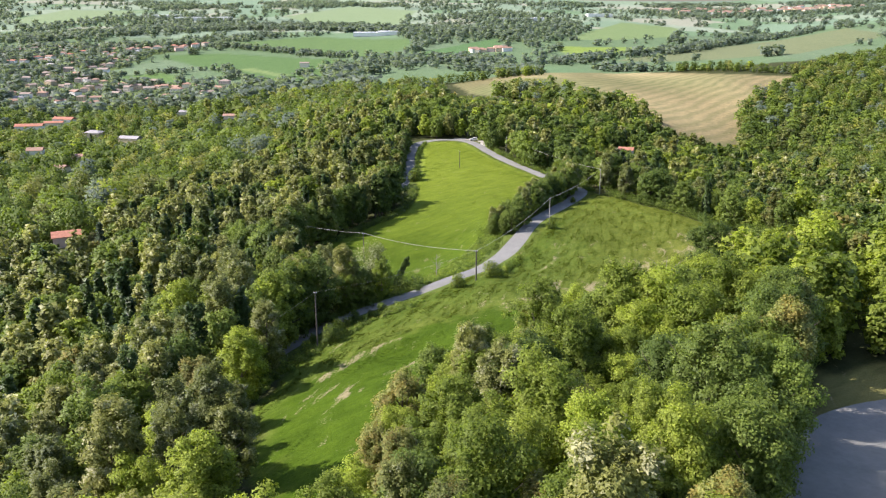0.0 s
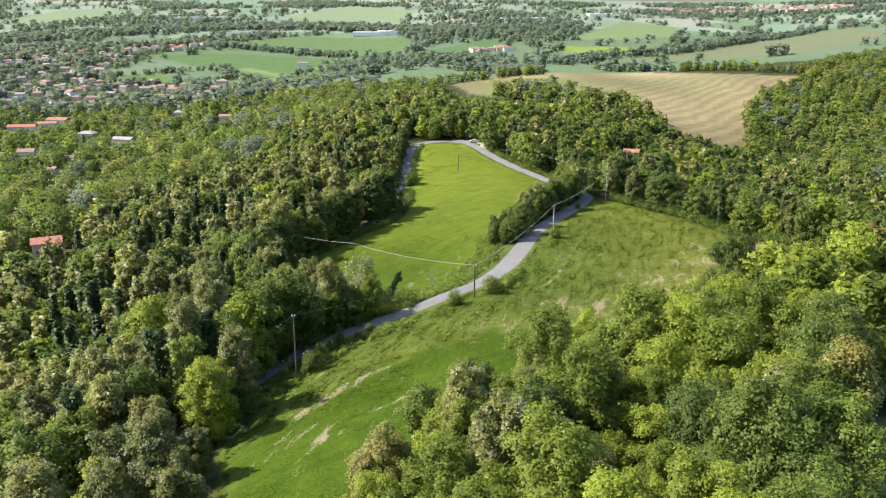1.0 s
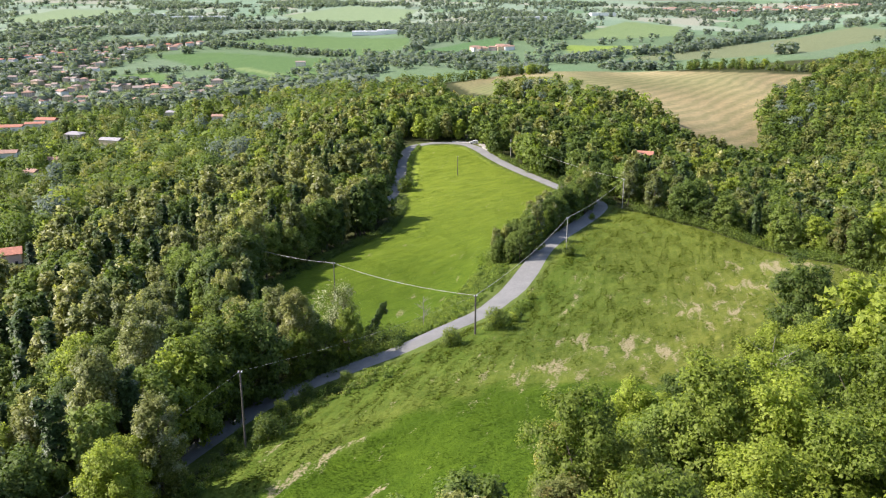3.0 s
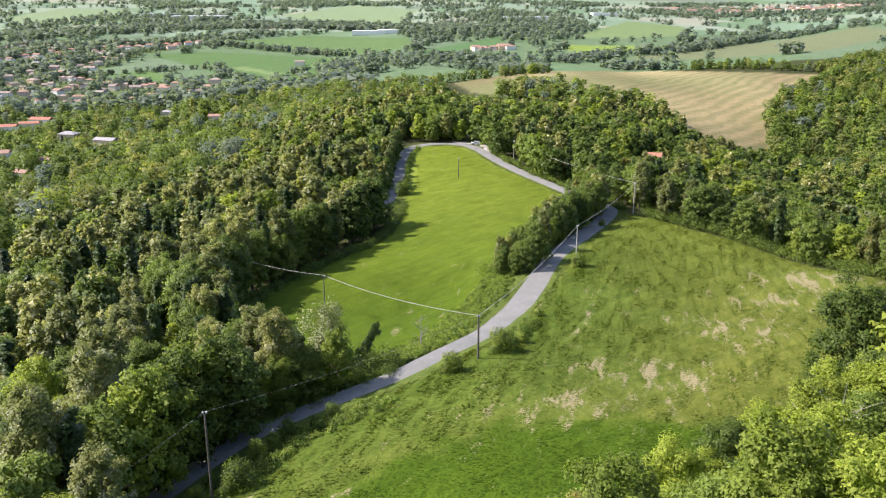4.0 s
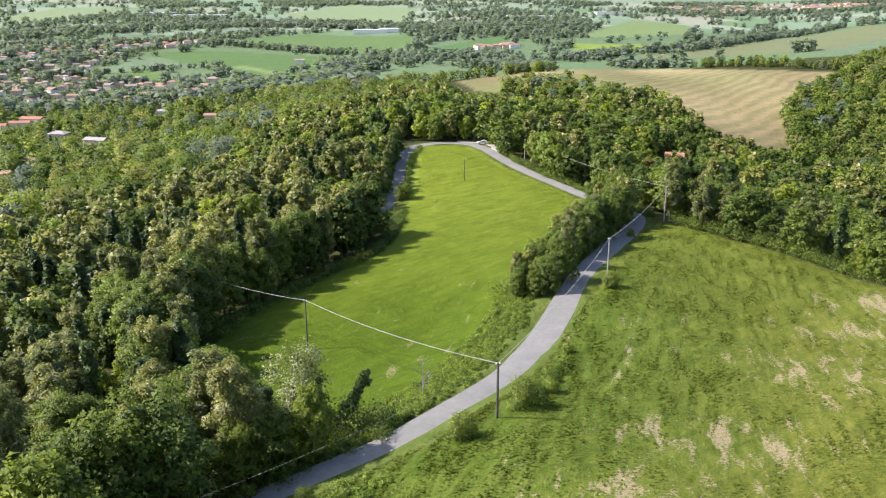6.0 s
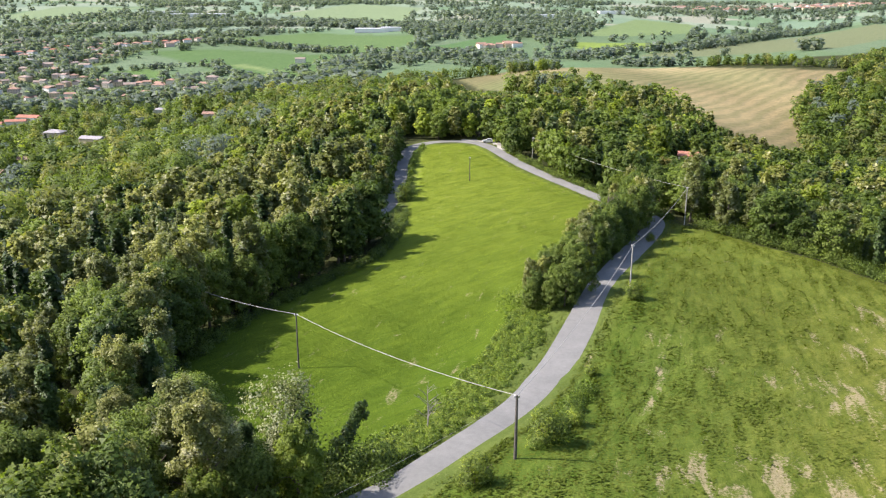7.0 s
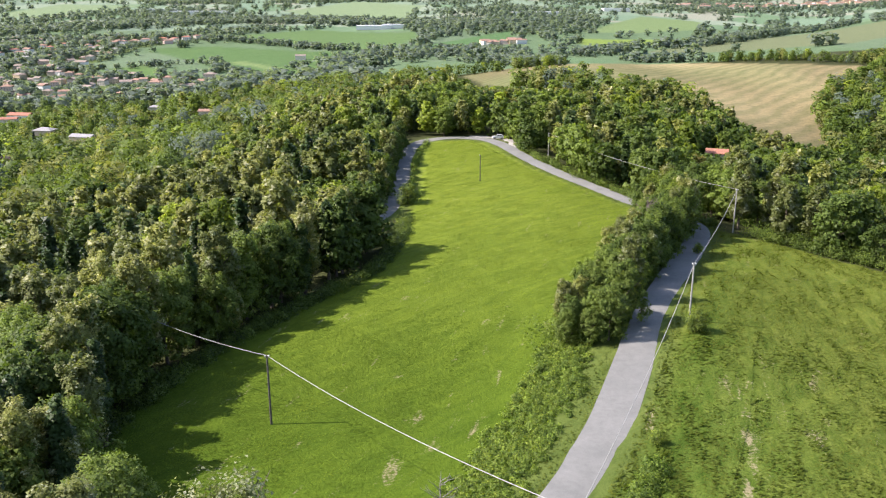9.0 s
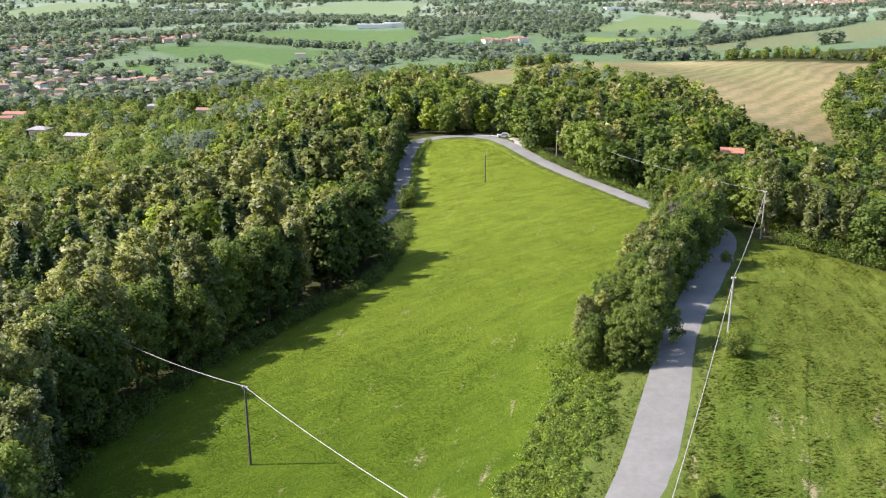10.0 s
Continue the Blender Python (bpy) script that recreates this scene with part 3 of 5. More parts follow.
# ---- trees ----
def leaves(rng, kind, tall, wide, base, lumps, count, size):
    """Leaf sprays on the boughs of one crown: triangles (n, 3, 3) and the way each faces. The crown's foot is at height base."""
    span = tall - base
    side = rng.uniform(0, 50)
    spots, sizes = [], []
    for k in range(lumps):
        h = (k + rng.uniform(0.2, 0.8)) / lumps * 0.9 + 0.06
        if kind == "column":
            reach = 0.25 + 0.55 * rng.uniform() * (1.1 - 0.5 * h)
        elif kind == "cone":
            reach = 1.05 - h
        elif kind == "tall":
            reach = 0.92 * math.sqrt(max(0.05, 1 - (2 * h - 0.95) ** 2 * 0.85))
        else:
            reach = math.sqrt(max(0.05, 1 - (2 * h - 0.8) ** 2 / 1.5)) * 0.95
        a = k * 2.39996 + rng.uniform(-0.7, 0.7)
        reach *= 0.92 + 0.55 * noise.noise(Vector((math.cos(a) * 1.1 + side, math.sin(a) * 1.1, h * 2.2)))
        d = reach * math.sqrt(rng.uniform(0.06, 1.0)) * wide
        s = min(wide, 4.8) * 1.75 / math.sqrt(lumps) * rng.uniform(0.62, 1.3) * (0.8 if kind == "cone" else 1.1 if kind == "column" else 1.0)
        spots.append((math.cos(a) * d * 0.9, math.sin(a) * d * 0.9, base + h * span * (0.90 + 0.16 * rng.uniform())))
        sizes.append(s)
    spots, sizes = np.array(spots), np.array(sizes)
    which = rng.choice(lumps, int(count * 2.2), p=sizes ** 2 / (sizes ** 2).sum())
    way = rng.normal(size=(int(count * 2.2), 3))
    way /= np.linalg.norm(way, axis=1)[:, None]
    flat = np.array((1, 1, {"cone": 0.42, "tall": 1.05, "column": 1.2}.get(kind, 0.82)))
    pos = spots[which] + way * flat * (sizes[which] * rng.uniform(0.38, 1.3, int(count * 2.2)))[:, None]
    buried = np.zeros(len(pos), bool)
    flat_pos = (pos / flat).astype(np.float32)
    for c, s in zip(spots, sizes):
        gap = (flat_pos - (c / flat).astype(np.float32))
        buried |= np.einsum("ij,ij->i", gap, gap) < (s * 0.36) ** 2
    keep = (~buried) & (way[:, 2] > -0.75)
    pos, way = pos[keep][:count], way[keep][:count]
    axis = pos - np.array((0, 0, base + span * 0.42))
    axis /= np.linalg.norm(axis, axis=1)[:, None] + 1e-6
    soft = way * 0.5 + axis * 0.4 + np.array((0, 0, 0.45))
    n = soft + rng.normal(size=pos.shape) * 0.5
    soft = soft + rng.normal(size=pos.shape) * 0.22
    n /= np.linalg.norm(n, axis=1)[:, None]
    soft /= np.linalg.norm(soft, axis=1)[:, None]
    t = np.cross(n, rng.normal(size=pos.shape))
    t /= np.linalg.norm(t, axis=1)[:, None] + 1e-6
    b = np.cross(n, t)
    s = size * rng.uniform(0.6, 1.35, len(pos))[:, None]
    w = s * rng.uniform(0.45, 0.8, len(pos))[:, None]
    return np.stack([pos - t * s, pos + t * s * 0.8 - b * w * 1.2, pos + t * s * 0.7 + b * w * 1.3], 1), soft


def quads_mesh(name, quads, materials, slots=None, tone=None, normals=None):
    mesh = bpy.data.meshes.new(name)
    n, k = quads.shape[:2]
    mesh.vertices.add(n * k)
    mesh.vertices.foreach_set("co", np.ascontiguousarray(quads, np.float32).ravel())
    mesh.loops.add(n * k)
    mesh.loops.foreach_set("vertex_index", np.arange(n * k, dtype=np.int32))
    mesh.polygons.add(n)
    mesh.polygons.foreach_set("loop_start", np.arange(0, n * k, k, dtype=np.int32))
    mesh.update(calc_edges=True)
    for m in materials:
        mesh.materials.append(m)
    if slots is not None:
        mesh.polygons.foreach_set("material_index", np.asarray(slots, np.int32))
    if tone is not None:
        att = mesh.attributes.new("tone", "FLOAT", "POINT")
        att.data.foreach_set("value", np.asarray(tone, np.float32))
    mesh.update()
    if normals is not None:
        mesh.normals_split_custom_set_from_vertices(normals)
    return mesh


# kind: crown shape, height, half width, crown foot, lumps, leaf material, accent material, accent share, label
SPECIES = {
    "oak_tree": ("round", 12.0, 5.0, 1.0, 100, M_OAK, M_OAK, 0.0, "broad dark green oak tree in full leaf"),
    "robinia_tree": ("tall", 14.5, 3.5, 2.0, 76, M_ROBINIA, M_FLOWER, 0.13, "airy pale green robinia tree with cream blossom"),
    "maple_tree": ("round", 12.5, 4.5, 1.2, 95, M_MAPLE, M_MAPLE, 0.0, "bright yellow-green field maple tree in leaf"),
    "ivy_tree": ("column", 13.5, 1.9, 0.5, 46, M_IVY, M_IVY, 0.0, "tall trunk wrapped in dark glossy ivy"),
    "cedar_tree": ("cone", 17.0, 4.6, 2.0, 80, M_CONIFER, M_CONIFER, 0.0, "dark layered conifer standing among broadleaf trees"),
    "russet_tree": ("tall", 12.0, 3.5, 1.4, 70, M_RUSSET, M_ROBINIA, 0.6, "thin-leaved tree with russet young foliage"),
    "blossom_tree": ("tall", 9.5, 3.3, 2.6, 34, M_BLOSSOM, M_ROBINIA, 0.40, "sparse robinia tree hung with cream blossom"),
    "shrub": ("round", 2.4, 1.7, 0.1, 30, M_OAK, M_MAPLE, 0.25, "rounded green shrub on the grass"),
    "broom_shrub": ("round", 4.5, 5.0, 0.2, 34, M_BROOM, M_MAPLE, 0.3, "wide shrub covered in yellow blossom"),
}


def crown_leaves(name, seed, count, size):
    kind, tall, wide, base, lumps, _, _, accent, _ = SPECIES[name]
    rng = np.random.default_rng(seed)
    q, soft = leaves(rng, kind, tall, wide, base, lumps, count, size)
    clump = np.array([noise.noise(Vector(c) * (1.3 / wide * 2) + Vector((seed, 0, 0))) for c in q.mean(1)])
    slots = ((clump + rng.normal(0, 0.12, len(q))) > np.quantile(clump, 1 - accent)).astype(int) if accent else np.zeros(len(q), int)
    return q, slots, soft


def trunk_mesh(name, seed):
    kind, tall, wide, base, *_ = SPECIES[name]
    rng = random.Random(seed)
    bm = bmesh.new()
    r0 = tall * 0.016 + 0.03
    lean = (rng.uniform(-0.5, 0.5), rng.uniform(-0.5, 0.5))
    top = tall * (0.55 if kind == "round" else 0.78 if kind == "tall" else 0.9)
    stem = [(lean[0] * t * t + 0.12 * rng.uniform(-1, 1) * t, lean[1] * t * t + 0.12 * rng.uniform(-1, 1) * t, top * t - 0.35 * (t == 0)) for t in (0, 0.15, 0.35, 0.6, 0.8, 1)]
    tube(bm, stem, [r0 * 1.45, r0, r0 * 0.85, r0 * 0.65, r0 * 0.45, r0 * 0.2], 6)
    for k in range(5 if kind in ("round", "tall") else 2):
        p = Vector(stem[2 + k % 3])
        a = k * 2.4 + rng.uniform(-0.4, 0.4)
        reach = wide * rng.uniform(0.55, 0.9)
        q = p + Vector((math.cos(a) * reach * 0.5, math.sin(a) * reach * 0.5, reach * 0.55))
        e = p + Vector((math.cos(a) * reach, math.sin(a) * reach, reach * rng.uniform(0.7, 1.2)))
        tube(bm, [p, q, e], [r0 * 0.42, r0 * 0.28, r0 * 0.08], 4)
    mesh = bpy.data.meshes.new("trunk")
    bm.to_mesh(mesh)
    bm.free()
    mesh.materials.append(M_BARK)
    return mesh


PROTOTYPES = {}


def prototype(name, variant, fine):
    """Meshes of a variant: crown and trunk, shared by all its trees."""
    key = (name, variant, fine)
    if key not in PROTOTYPES:
        count, size = (3600, 0.075) if name == "shrub" else (4200, 0.12) if name == "blossom_tree" else ((18000, 0.135), (8000, 0.20), (4200, 0.28))[fine]
        q, slots, soft = crown_leaves(name, sum(map(ord, name)) + variant * 17, count, size)
        PROTOTYPES[key] = (quads_mesh("crown", q, SPECIES[name][5:7], slots, None, np.repeat(soft, 3, axis=0)), trunk_mesh(name, variant + 3))
    return PROTOTYPES[key]


def plant(name, x, y, scale, variant=0, fine=1, turn=0.0, squash=1.0, lean=0.0, label="", group="trees of the hill"):
    crown, trunk = prototype(name, variant, fine)
    m = pose(x, y, ground_z(x, y) - 0.05, lean, 0, turn) @ Matrix.Diagonal((scale, scale, scale * squash, 1))
    ob = thing(name, m, label or SPECIES[name][8], "shrub" if name == "shrub" else "tree", group)
    part("trunk", trunk, None, ob)
    part("crown", crown, None, ob)
    return ob


def scatter(poly, gap, seed, keep=None):
    """Uneven planting places inside the outline."""
    rng = np.random.default_rng(seed)
    p = np.array(poly)
    gx, gy = np.meshgrid(np.arange(p[:, 0].min(), p[:, 0].max(), gap), np.arange(p[:, 1].min(), p[:, 1].max(), gap * 0.87))
    gx = gx + (np.arange(gx.shape[0]) % 2)[:, None] * gap / 2
    x = gx.ravel() + rng.uniform(-0.38, 0.38, gx.size) * gap
    y = gy.ravel() + rng.uniform(-0.38, 0.38, gx.size) * gap
    ok = inside(x, y, poly)
    return x[ok], y[ok]


def clear_of(x, y, lane_gap, plot_gap):
    """Away from the lane and the open plots."""
    ok = edge_distance(x, y, LANE_PLAN, False) > lane_gap
    for poly in (MEADOW, PASTURE, YARD, PLOUGHED):
        ok &= ~inside(x, y, poly) & (edge_distance(x, y, poly) > plot_gap)
    return ok


# woods, in metres of plan: outline, spacing, mix of species
LEFT_WOOD = [(-30, 122), (-20, 92), (-8, 66), (-20, 40), (-110, 40), (-150, 120), (-165, 300), (-150, 420), (-110, 520), (-30, 520), (-22, 450), (-19, 380), (-19, 345), (-18, 335), (-16.5, 302), (-27, 281), (-35, 259), (-40, 240), (-40, 222), (-34, 203), (-22, 194), (-12, 186), (-14, 180), (-30, 165)]
GROVE = [(-3, 102), (-10, 70), (-6, 40), (60, 40), (130, 60), (140, 200), (128, 235), (116, 214), (101, 200), (78, 182), (57, 162), (39, 144), (23, 132), (8, 118)]
RIGHT_WOOD = [(60, 314), (71, 302), (82, 280), (101, 245), (116, 218), (190, 200), (235, 320), (255, 470), (245, 600), (180, 625), (140, 640), (110, 690), (60, 740), (-40, 700), (-120, 640), (-110, 520), (-30, 520), (-22, 452),
              (2, 450), (14, 448), (22, 430), (27, 411), (35, 391), (44, 370.5), (51, 354), (57, 337)]
MIX = {
    "left": (("robinia_tree", 0.40), ("oak_tree", 0.30), ("maple_tree", 0.07), ("ivy_tree", 0.19), ("russet_tree", 0.04)),
    "grove": (("maple_tree", 0.76), ("oak_tree", 0.11), ("robinia_tree", 0.05), ("russet_tree", 0.08)),
    "right": (("oak_tree", 0.60), ("maple_tree", 0.09), ("robinia_tree", 0.18), ("ivy_tree", 0.08), ("russet_tree", 0.05)),
}


def view_distance(x, y):
    """How near the walk comes to a place while it lies ahead."""
    return np.maximum(np.maximum(48, np.abs(x) * 2.05), np.hypot(x, y - 150) * (y > 150))


STUFF = {}
CLEARINGS = [(-165, 354, 14), (-160, 344, 15), (-155, 334, 15), (-150, 324, 14), (-145, 314, 13), (-140, 304, 11), (100, 452, 10), (97, 441, 10), (95, 431, 9), (93, 421, 9), (91, 411, 7), (89, 401, 6.5), (101, 462, 7)]


def wood(poly, gap, mix, seed, near_limit, tall):
    rng = np.random.default_rng(seed)
    x, y = scatter(poly, gap, seed)
    ok = clear_of(x, y, 4.2, 0.6)
    ok &= (y < 338) | (y > 452) | (x > 0) | (edge_distance(x, y, LANE_PLAN, False) > 5.6)
    for cx, cy, r in CLEARINGS:
        ok &= np.hypot(x - cx, y - cy) > r
    ok &= (np.abs(x) < 0.56 * y + 12) & (y > 36)
    x, y = x[ok], y[ok]
    names, shares = zip(*MIX[mix])
    # kinds stand in drifts
    drift = np.array([[noise.noise(Vector((a * 0.03, b * 0.03, 10 + 5 * j))) for j in range(len(names))] for a, b in zip(x, y)])
    odds = np.array(shares) * np.exp((1.0 if mix == "grove" else 2.6) * drift)
    odds = np.cumsum(odds / odds.sum(1, keepdims=True), 1)
    pick = np.minimum((rng.uniform(0, 1, (len(x), 1)) > odds).sum(1), len(names) - 1)
    d, edge = view_distance(x, y), edge_distance(x, y, PASTURE)
    close = set(np.argsort(d)[:near_limit].tolist())
    for k in range(len(x)):
        name = names[pick[k]]
        if mix == "left" and x[k] > -37 and 176 < y[k] < 206:
            scale = min(scale, 0.5)
        if mix == "left" and y[k] < 145 and (name == "ivy_tree" or name == "oak_tree" and rng.uniform() < 0.6):
            name = "robinia_tree" if rng.uniform() < 0.6 else "maple_tree"
        if mix == "grove" and (x[k] > 84 or x[k] > 22 and y[k] < 84) and name == "maple_tree" and rng.uniform() < 0.65:
            name = "oak_tree"
        scale = rng.choice((0.6, 0.8, 0.95, 1.0, 1.08, 1.25)) * rng.uniform(0.9, 1.1) * tall
        if mix == "grove":
            scale *= min(1.0, 0.66 + 0.03 * edge[k])
        if 0.02 < x[k] / (y[k] - 100) < 0.15 and y[k] > 470:
            scale = min(scale, max(0.35, (1.0 - 0.1 * (y[k] - 500) - ground_z(x[k], y[k])) / SPECIES[name][1]))
        if k in close:
            plant(name, x[k], y[k], scale, int(rng.integers(4)), 0 if d[k] < 98 else 1 if d[k] < 135 else 2, rng.uniform(0, 360), rng.uniform(0.85, 1.12))
        else:
            lod = 0 if d[k] < 170 else 1 if d[k] < 260 else 2 if d[k] < 400 else 3
            STUFF.setdefault((name, lod), []).append((x[k], y[k], scale, rng.uniform(0, 6.283), rng.uniform(0, 1)))


wood(LEFT_WOOD, 7.0, "left", 11, 200, 1.02)
wood(GROVE, 6.2, "grove", 12, 130, 0.98)
wood(RIGHT_WOOD, 7.8, "right", 13, 70, 1.0)


def grow_stuff():
    """The rest of the woods, joined by species."""
    for (name, lod), spots in STUFF.items():
        count, size = ((2000, 0.40), (1300, 0.49), (850, 0.60), (420, 0.86))[lod]
        kinds = [crown_leaves(name, 400 + v * 7 + lod, count, size) for v in range(3)]
        allq, alls, tone, ways = [], [], [], []
        for k, (x, y, s, a, t) in enumerate(spots):
            q, slots, soft = kinds[k % 3]
            c, si = math.cos(a), math.sin(a)
            turn = np.array(((c, si, 0), (-si, c, 0), (0, 0, 1)))
            allq.append(q @ turn * s + np.array((x, y, ground_z(x, y))))
            ways.append(np.repeat(soft @ turn, 3, axis=0))
            alls.append(slots)
            tone.append(np.full(len(q) * 3, t))
        mesh = quads_mesh(name + "s", np.concatenate(allq), SPECIES[name][5:7], np.concatenate(alls), np.concatenate(tone), np.concatenate(ways))
        tagged(new(name.replace("_tree", "_woods"), mesh), "dense mixed woodland of " + SPECIES[name][8].split(" tree")[0] + " trees on the slopes", "trees", kind="stuff")


grow_stuff()


# ---- far woods, hedgerows and belts of the plain ----
def far_trees():
    rng = np.random.default_rng(21)
    spots = []

    def belt(line, width, gap, tall, share=1.0):
        for (ax, ay), (bx, by) in zip(line, line[1:]):
            n = max(1, int(math.hypot(bx - ax, by - ay) * max(width, gap) / gap ** 2))
            t = rng.uniform(0, 1, n)
            o = rng.uniform(-0.5, 0.5, (n, 2)) * width
            keep = rng.uniform(0, 1, n) < share
            for u, (ox, oy), k in zip(t, o, keep):
                if k:
                    spots.append((ax + (bx - ax) * u + ox, ay + (by - ay) * u + oy, tall * rng.uniform(0.6, 1.25)))

    # wooded hill over the valley, and the belts that border the fields
    hx, hy = scatter(HILL_WOOD, 11.5, 31)
    spots.extend((x, y, rng.uniform(10, 17)) for x, y in zip(hx, hy))
    for line, width, gap, tall in BELTS:
        belt(line, width, gap, tall)
    # hedgerows of the patchwork
    x, y = rng.uniform(-2400, 2400, 30000), rng.uniform(1250, 4650, 30000)
    ok = np.abs(x) < y * 0.62 + 150
    x, y = x[ok], y[ok]
    _, gap = plots(x, y)
    wild = np.array([noise.noise(Vector((px * 0.0022, py * 0.0016, 4))) for px, py in zip(x, y)])
    ok = (gap < 9 + 60 * np.clip(wild + 0.1, 0, 1)) | (wild > np.where(y < 2500, 0.2, 0.27))
    for poly, _ in FIELDS:
        ok &= ~inside(x, y, poly)
    ok &= ~inside(x, y, PLOUGHED)
    spots.extend((a, b, rng.uniform(8, 17)) for a, b in zip(x[ok], y[ok]))
    # gardens of the town and the slope above it
    tx, ty = scatter(TOWN, 13, 33)
    ok = rng.uniform(0, 1, len(tx)) < np.where(ty < 1050, 0.85, 0.5)
    spots.extend((a, b, rng.uniform(8, 18)) for a, b in zip(tx[ok], ty[ok]))
    sx, sy = scatter(LOWER_SLOPE, 14.5, 34)
    ok = clear_of(sx, sy, 6, 2)
    ok &= (np.hypot(sx + 156, sy - 338) > 30) & ((sx > -200) | (rng.uniform(0, 1, len(sx)) < 0.6))
    spots.extend((a, b, rng.uniform(10, 22)) for a, b in zip(sx[ok], sy[ok]))
    spots = np.array(spots)
    # growth stays low before the tilled field
    bearing = spots[:, 0] / (spots[:, 1] - 100)
    open_view = (bearing > 0.0) & (bearing < 0.15) & (spots[:, 1] > 620) & (spots[:, 1] < 1115) & (edge_distance(spots[:, 0], spots[:, 1], BELTS[-1][0], False) > 26)
    room = 1.0 - 0.1 * (spots[:, 1] - 500) - height(spots[:, 0], spots[:, 1])
    spots[open_view, 2] = np.minimum(spots[open_view, 2], room[open_view])
    spots = spots[spots[:, 2] > 2.5]
    # gardens stay low on the side of each house that looks up to the hill
    for hx, hy, w in TOP_ROW + MIDDLE_ROW + LOW_ROW + SLOPE_ROW + LONG_ROW:
        ux, uy = np.array((hx, hy - 60)) / math.hypot(hx, hy - 60)
        ahead = (hx - spots[:, 0]) * ux + (hy - spots[:, 1]) * uy
        beside = np.abs((hx - spots[:, 0]) * uy - (hy - spots[:, 1]) * ux)
        low = (ahead > -6) & (ahead < 130) & (beside < w * 0.52 + 1)
        spots[low, 2] = np.minimum(spots[low, 2], 2.8 + 0.07 * np.maximum(ahead[low], 0))
        spots = spots[~((np.abs(ahead) < 10) & (beside < w * 0.5 + 2))]
    return spots


HILL_WOOD = [(236, 560), (226, 630), (247, 690), (273, 775), (309, 838), (374, 912), (424, 985), (480, 1060), (640, 1180), (900, 1300), (1100, 900), (700, 500), (330, 380), (250, 420)]
LOWER_SLOPE = [(-150, 420), (-165, 300), (-150, 120), (-260, 100), (-420, 500), (-330, 600), (-230, 830), (-320, 1050), (-300, 1330), (-150, 1330), (-60, 1100), (20, 1000), (50, 850), (60, 740), (-40, 700), (-120, 640), (-110, 520)]
BELTS = [
    ([(-1140, 2211), (-660, 2624), (-321, 2665), (-71, 2471), (120, 2330)], 190, 13.5, 13),
    ([(-1000, 2050), (-560, 2080), (-450, 2010), (-195, 1790)], 40, 13, 11),
    ([(-640, 1560), (-430, 1640), (-313, 1403)], 26, 12, 10),
    ([(-220, 1440), (-150, 1620), (-60, 1640), (20, 1620), (120, 1500)], 110, 14, 12),
    ([(20, 1130), (100, 1090), (110, 1250), (60, 1400)], 60, 12, 11),
    ([(236, 1225), (330, 1130), (420, 1000), (520, 1110)], 26, 9, 10),
    ([(190, 1400), (260, 1500), (430, 1600), (700, 2000), (1000, 2300)], 70, 14, 12),
    ([(72, 850), (105, 790), (140, 715), (158, 688)], 44, 7.5, 15),
]
FAR_SPOTS_XYT = far_trees()


def far_woods():
    rng = np.random.default_rng(8)
    seen = np.abs(FAR_SPOTS_XYT[:, 0]) < 0.6 * FAR_SPOTS_XYT[:, 1] + 30
    near = (FAR_SPOTS_XYT[:, 1] < 1150) & seen
    close = np.hypot(FAR_SPOTS_XYT[:, 0], FAR_SPOTS_XYT[:, 1] - 150) < 520
    for name, sel, count, size, mats in (("slope_woods", near & close, 520, 0.13, (M_OAK, M_ROBINIA, M_MAPLE, M_HAZED)), ("slope_woods", near & ~close, 190, 0.215, (M_OAK, M_ROBINIA, M_MAPLE, M_HAZED)),
                                           ("plain_woods", (FAR_SPOTS_XYT[:, 1] >= 1150) & seen, 40, 0.47, (M_HAZED,))):
        spots = FAR_SPOTS_XYT[sel]
        z = height(spots[:, 0], spots[:, 1])
        kinds = [leaves(np.random.default_rng(60 + v), "round", 1.0, 0.42, 0.03, 22, count, size * 0.36)[0] for v in range(6)]
        out, tone, slots, round_way = [], [], [], []
        for k, ((x, y, t), g) in enumerate(zip(spots, z)):
            q = kinds[k % 6]
            a, wide = rng.uniform(0, 6.283), t * (rng.uniform(0.85, 1.2) if y < 1150 else rng.uniform(1.1, 1.7))
            c, s = math.cos(a) * wide, math.sin(a) * wide
            out.append(np.stack([q[..., 0] * c - q[..., 1] * s + x, q[..., 0] * s + q[..., 1] * c + y, q[..., 2] * t + g], -1))
            way = out[-1].mean(1) - np.array((x, y, g + 0.3 * t))
            round_way.append(np.repeat(way / np.linalg.norm(way, axis=1)[:, None] + np.array((0, 0, 0.1)), 3, axis=0))
            tone.append(np.full(len(q) * 3, rng.uniform(0, 1)))
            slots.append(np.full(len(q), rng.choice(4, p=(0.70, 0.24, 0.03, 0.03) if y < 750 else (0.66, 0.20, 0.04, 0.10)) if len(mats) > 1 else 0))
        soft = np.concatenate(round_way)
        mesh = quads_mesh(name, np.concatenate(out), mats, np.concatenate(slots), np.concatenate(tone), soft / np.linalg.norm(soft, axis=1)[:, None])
        tagged(new(name, mesh), "distant hedgerows and tree belts between farm plots" if name == "plain_woods" else "leafy woods covering the lower slopes and far hill", "trees", kind="stuff")


far_woods()


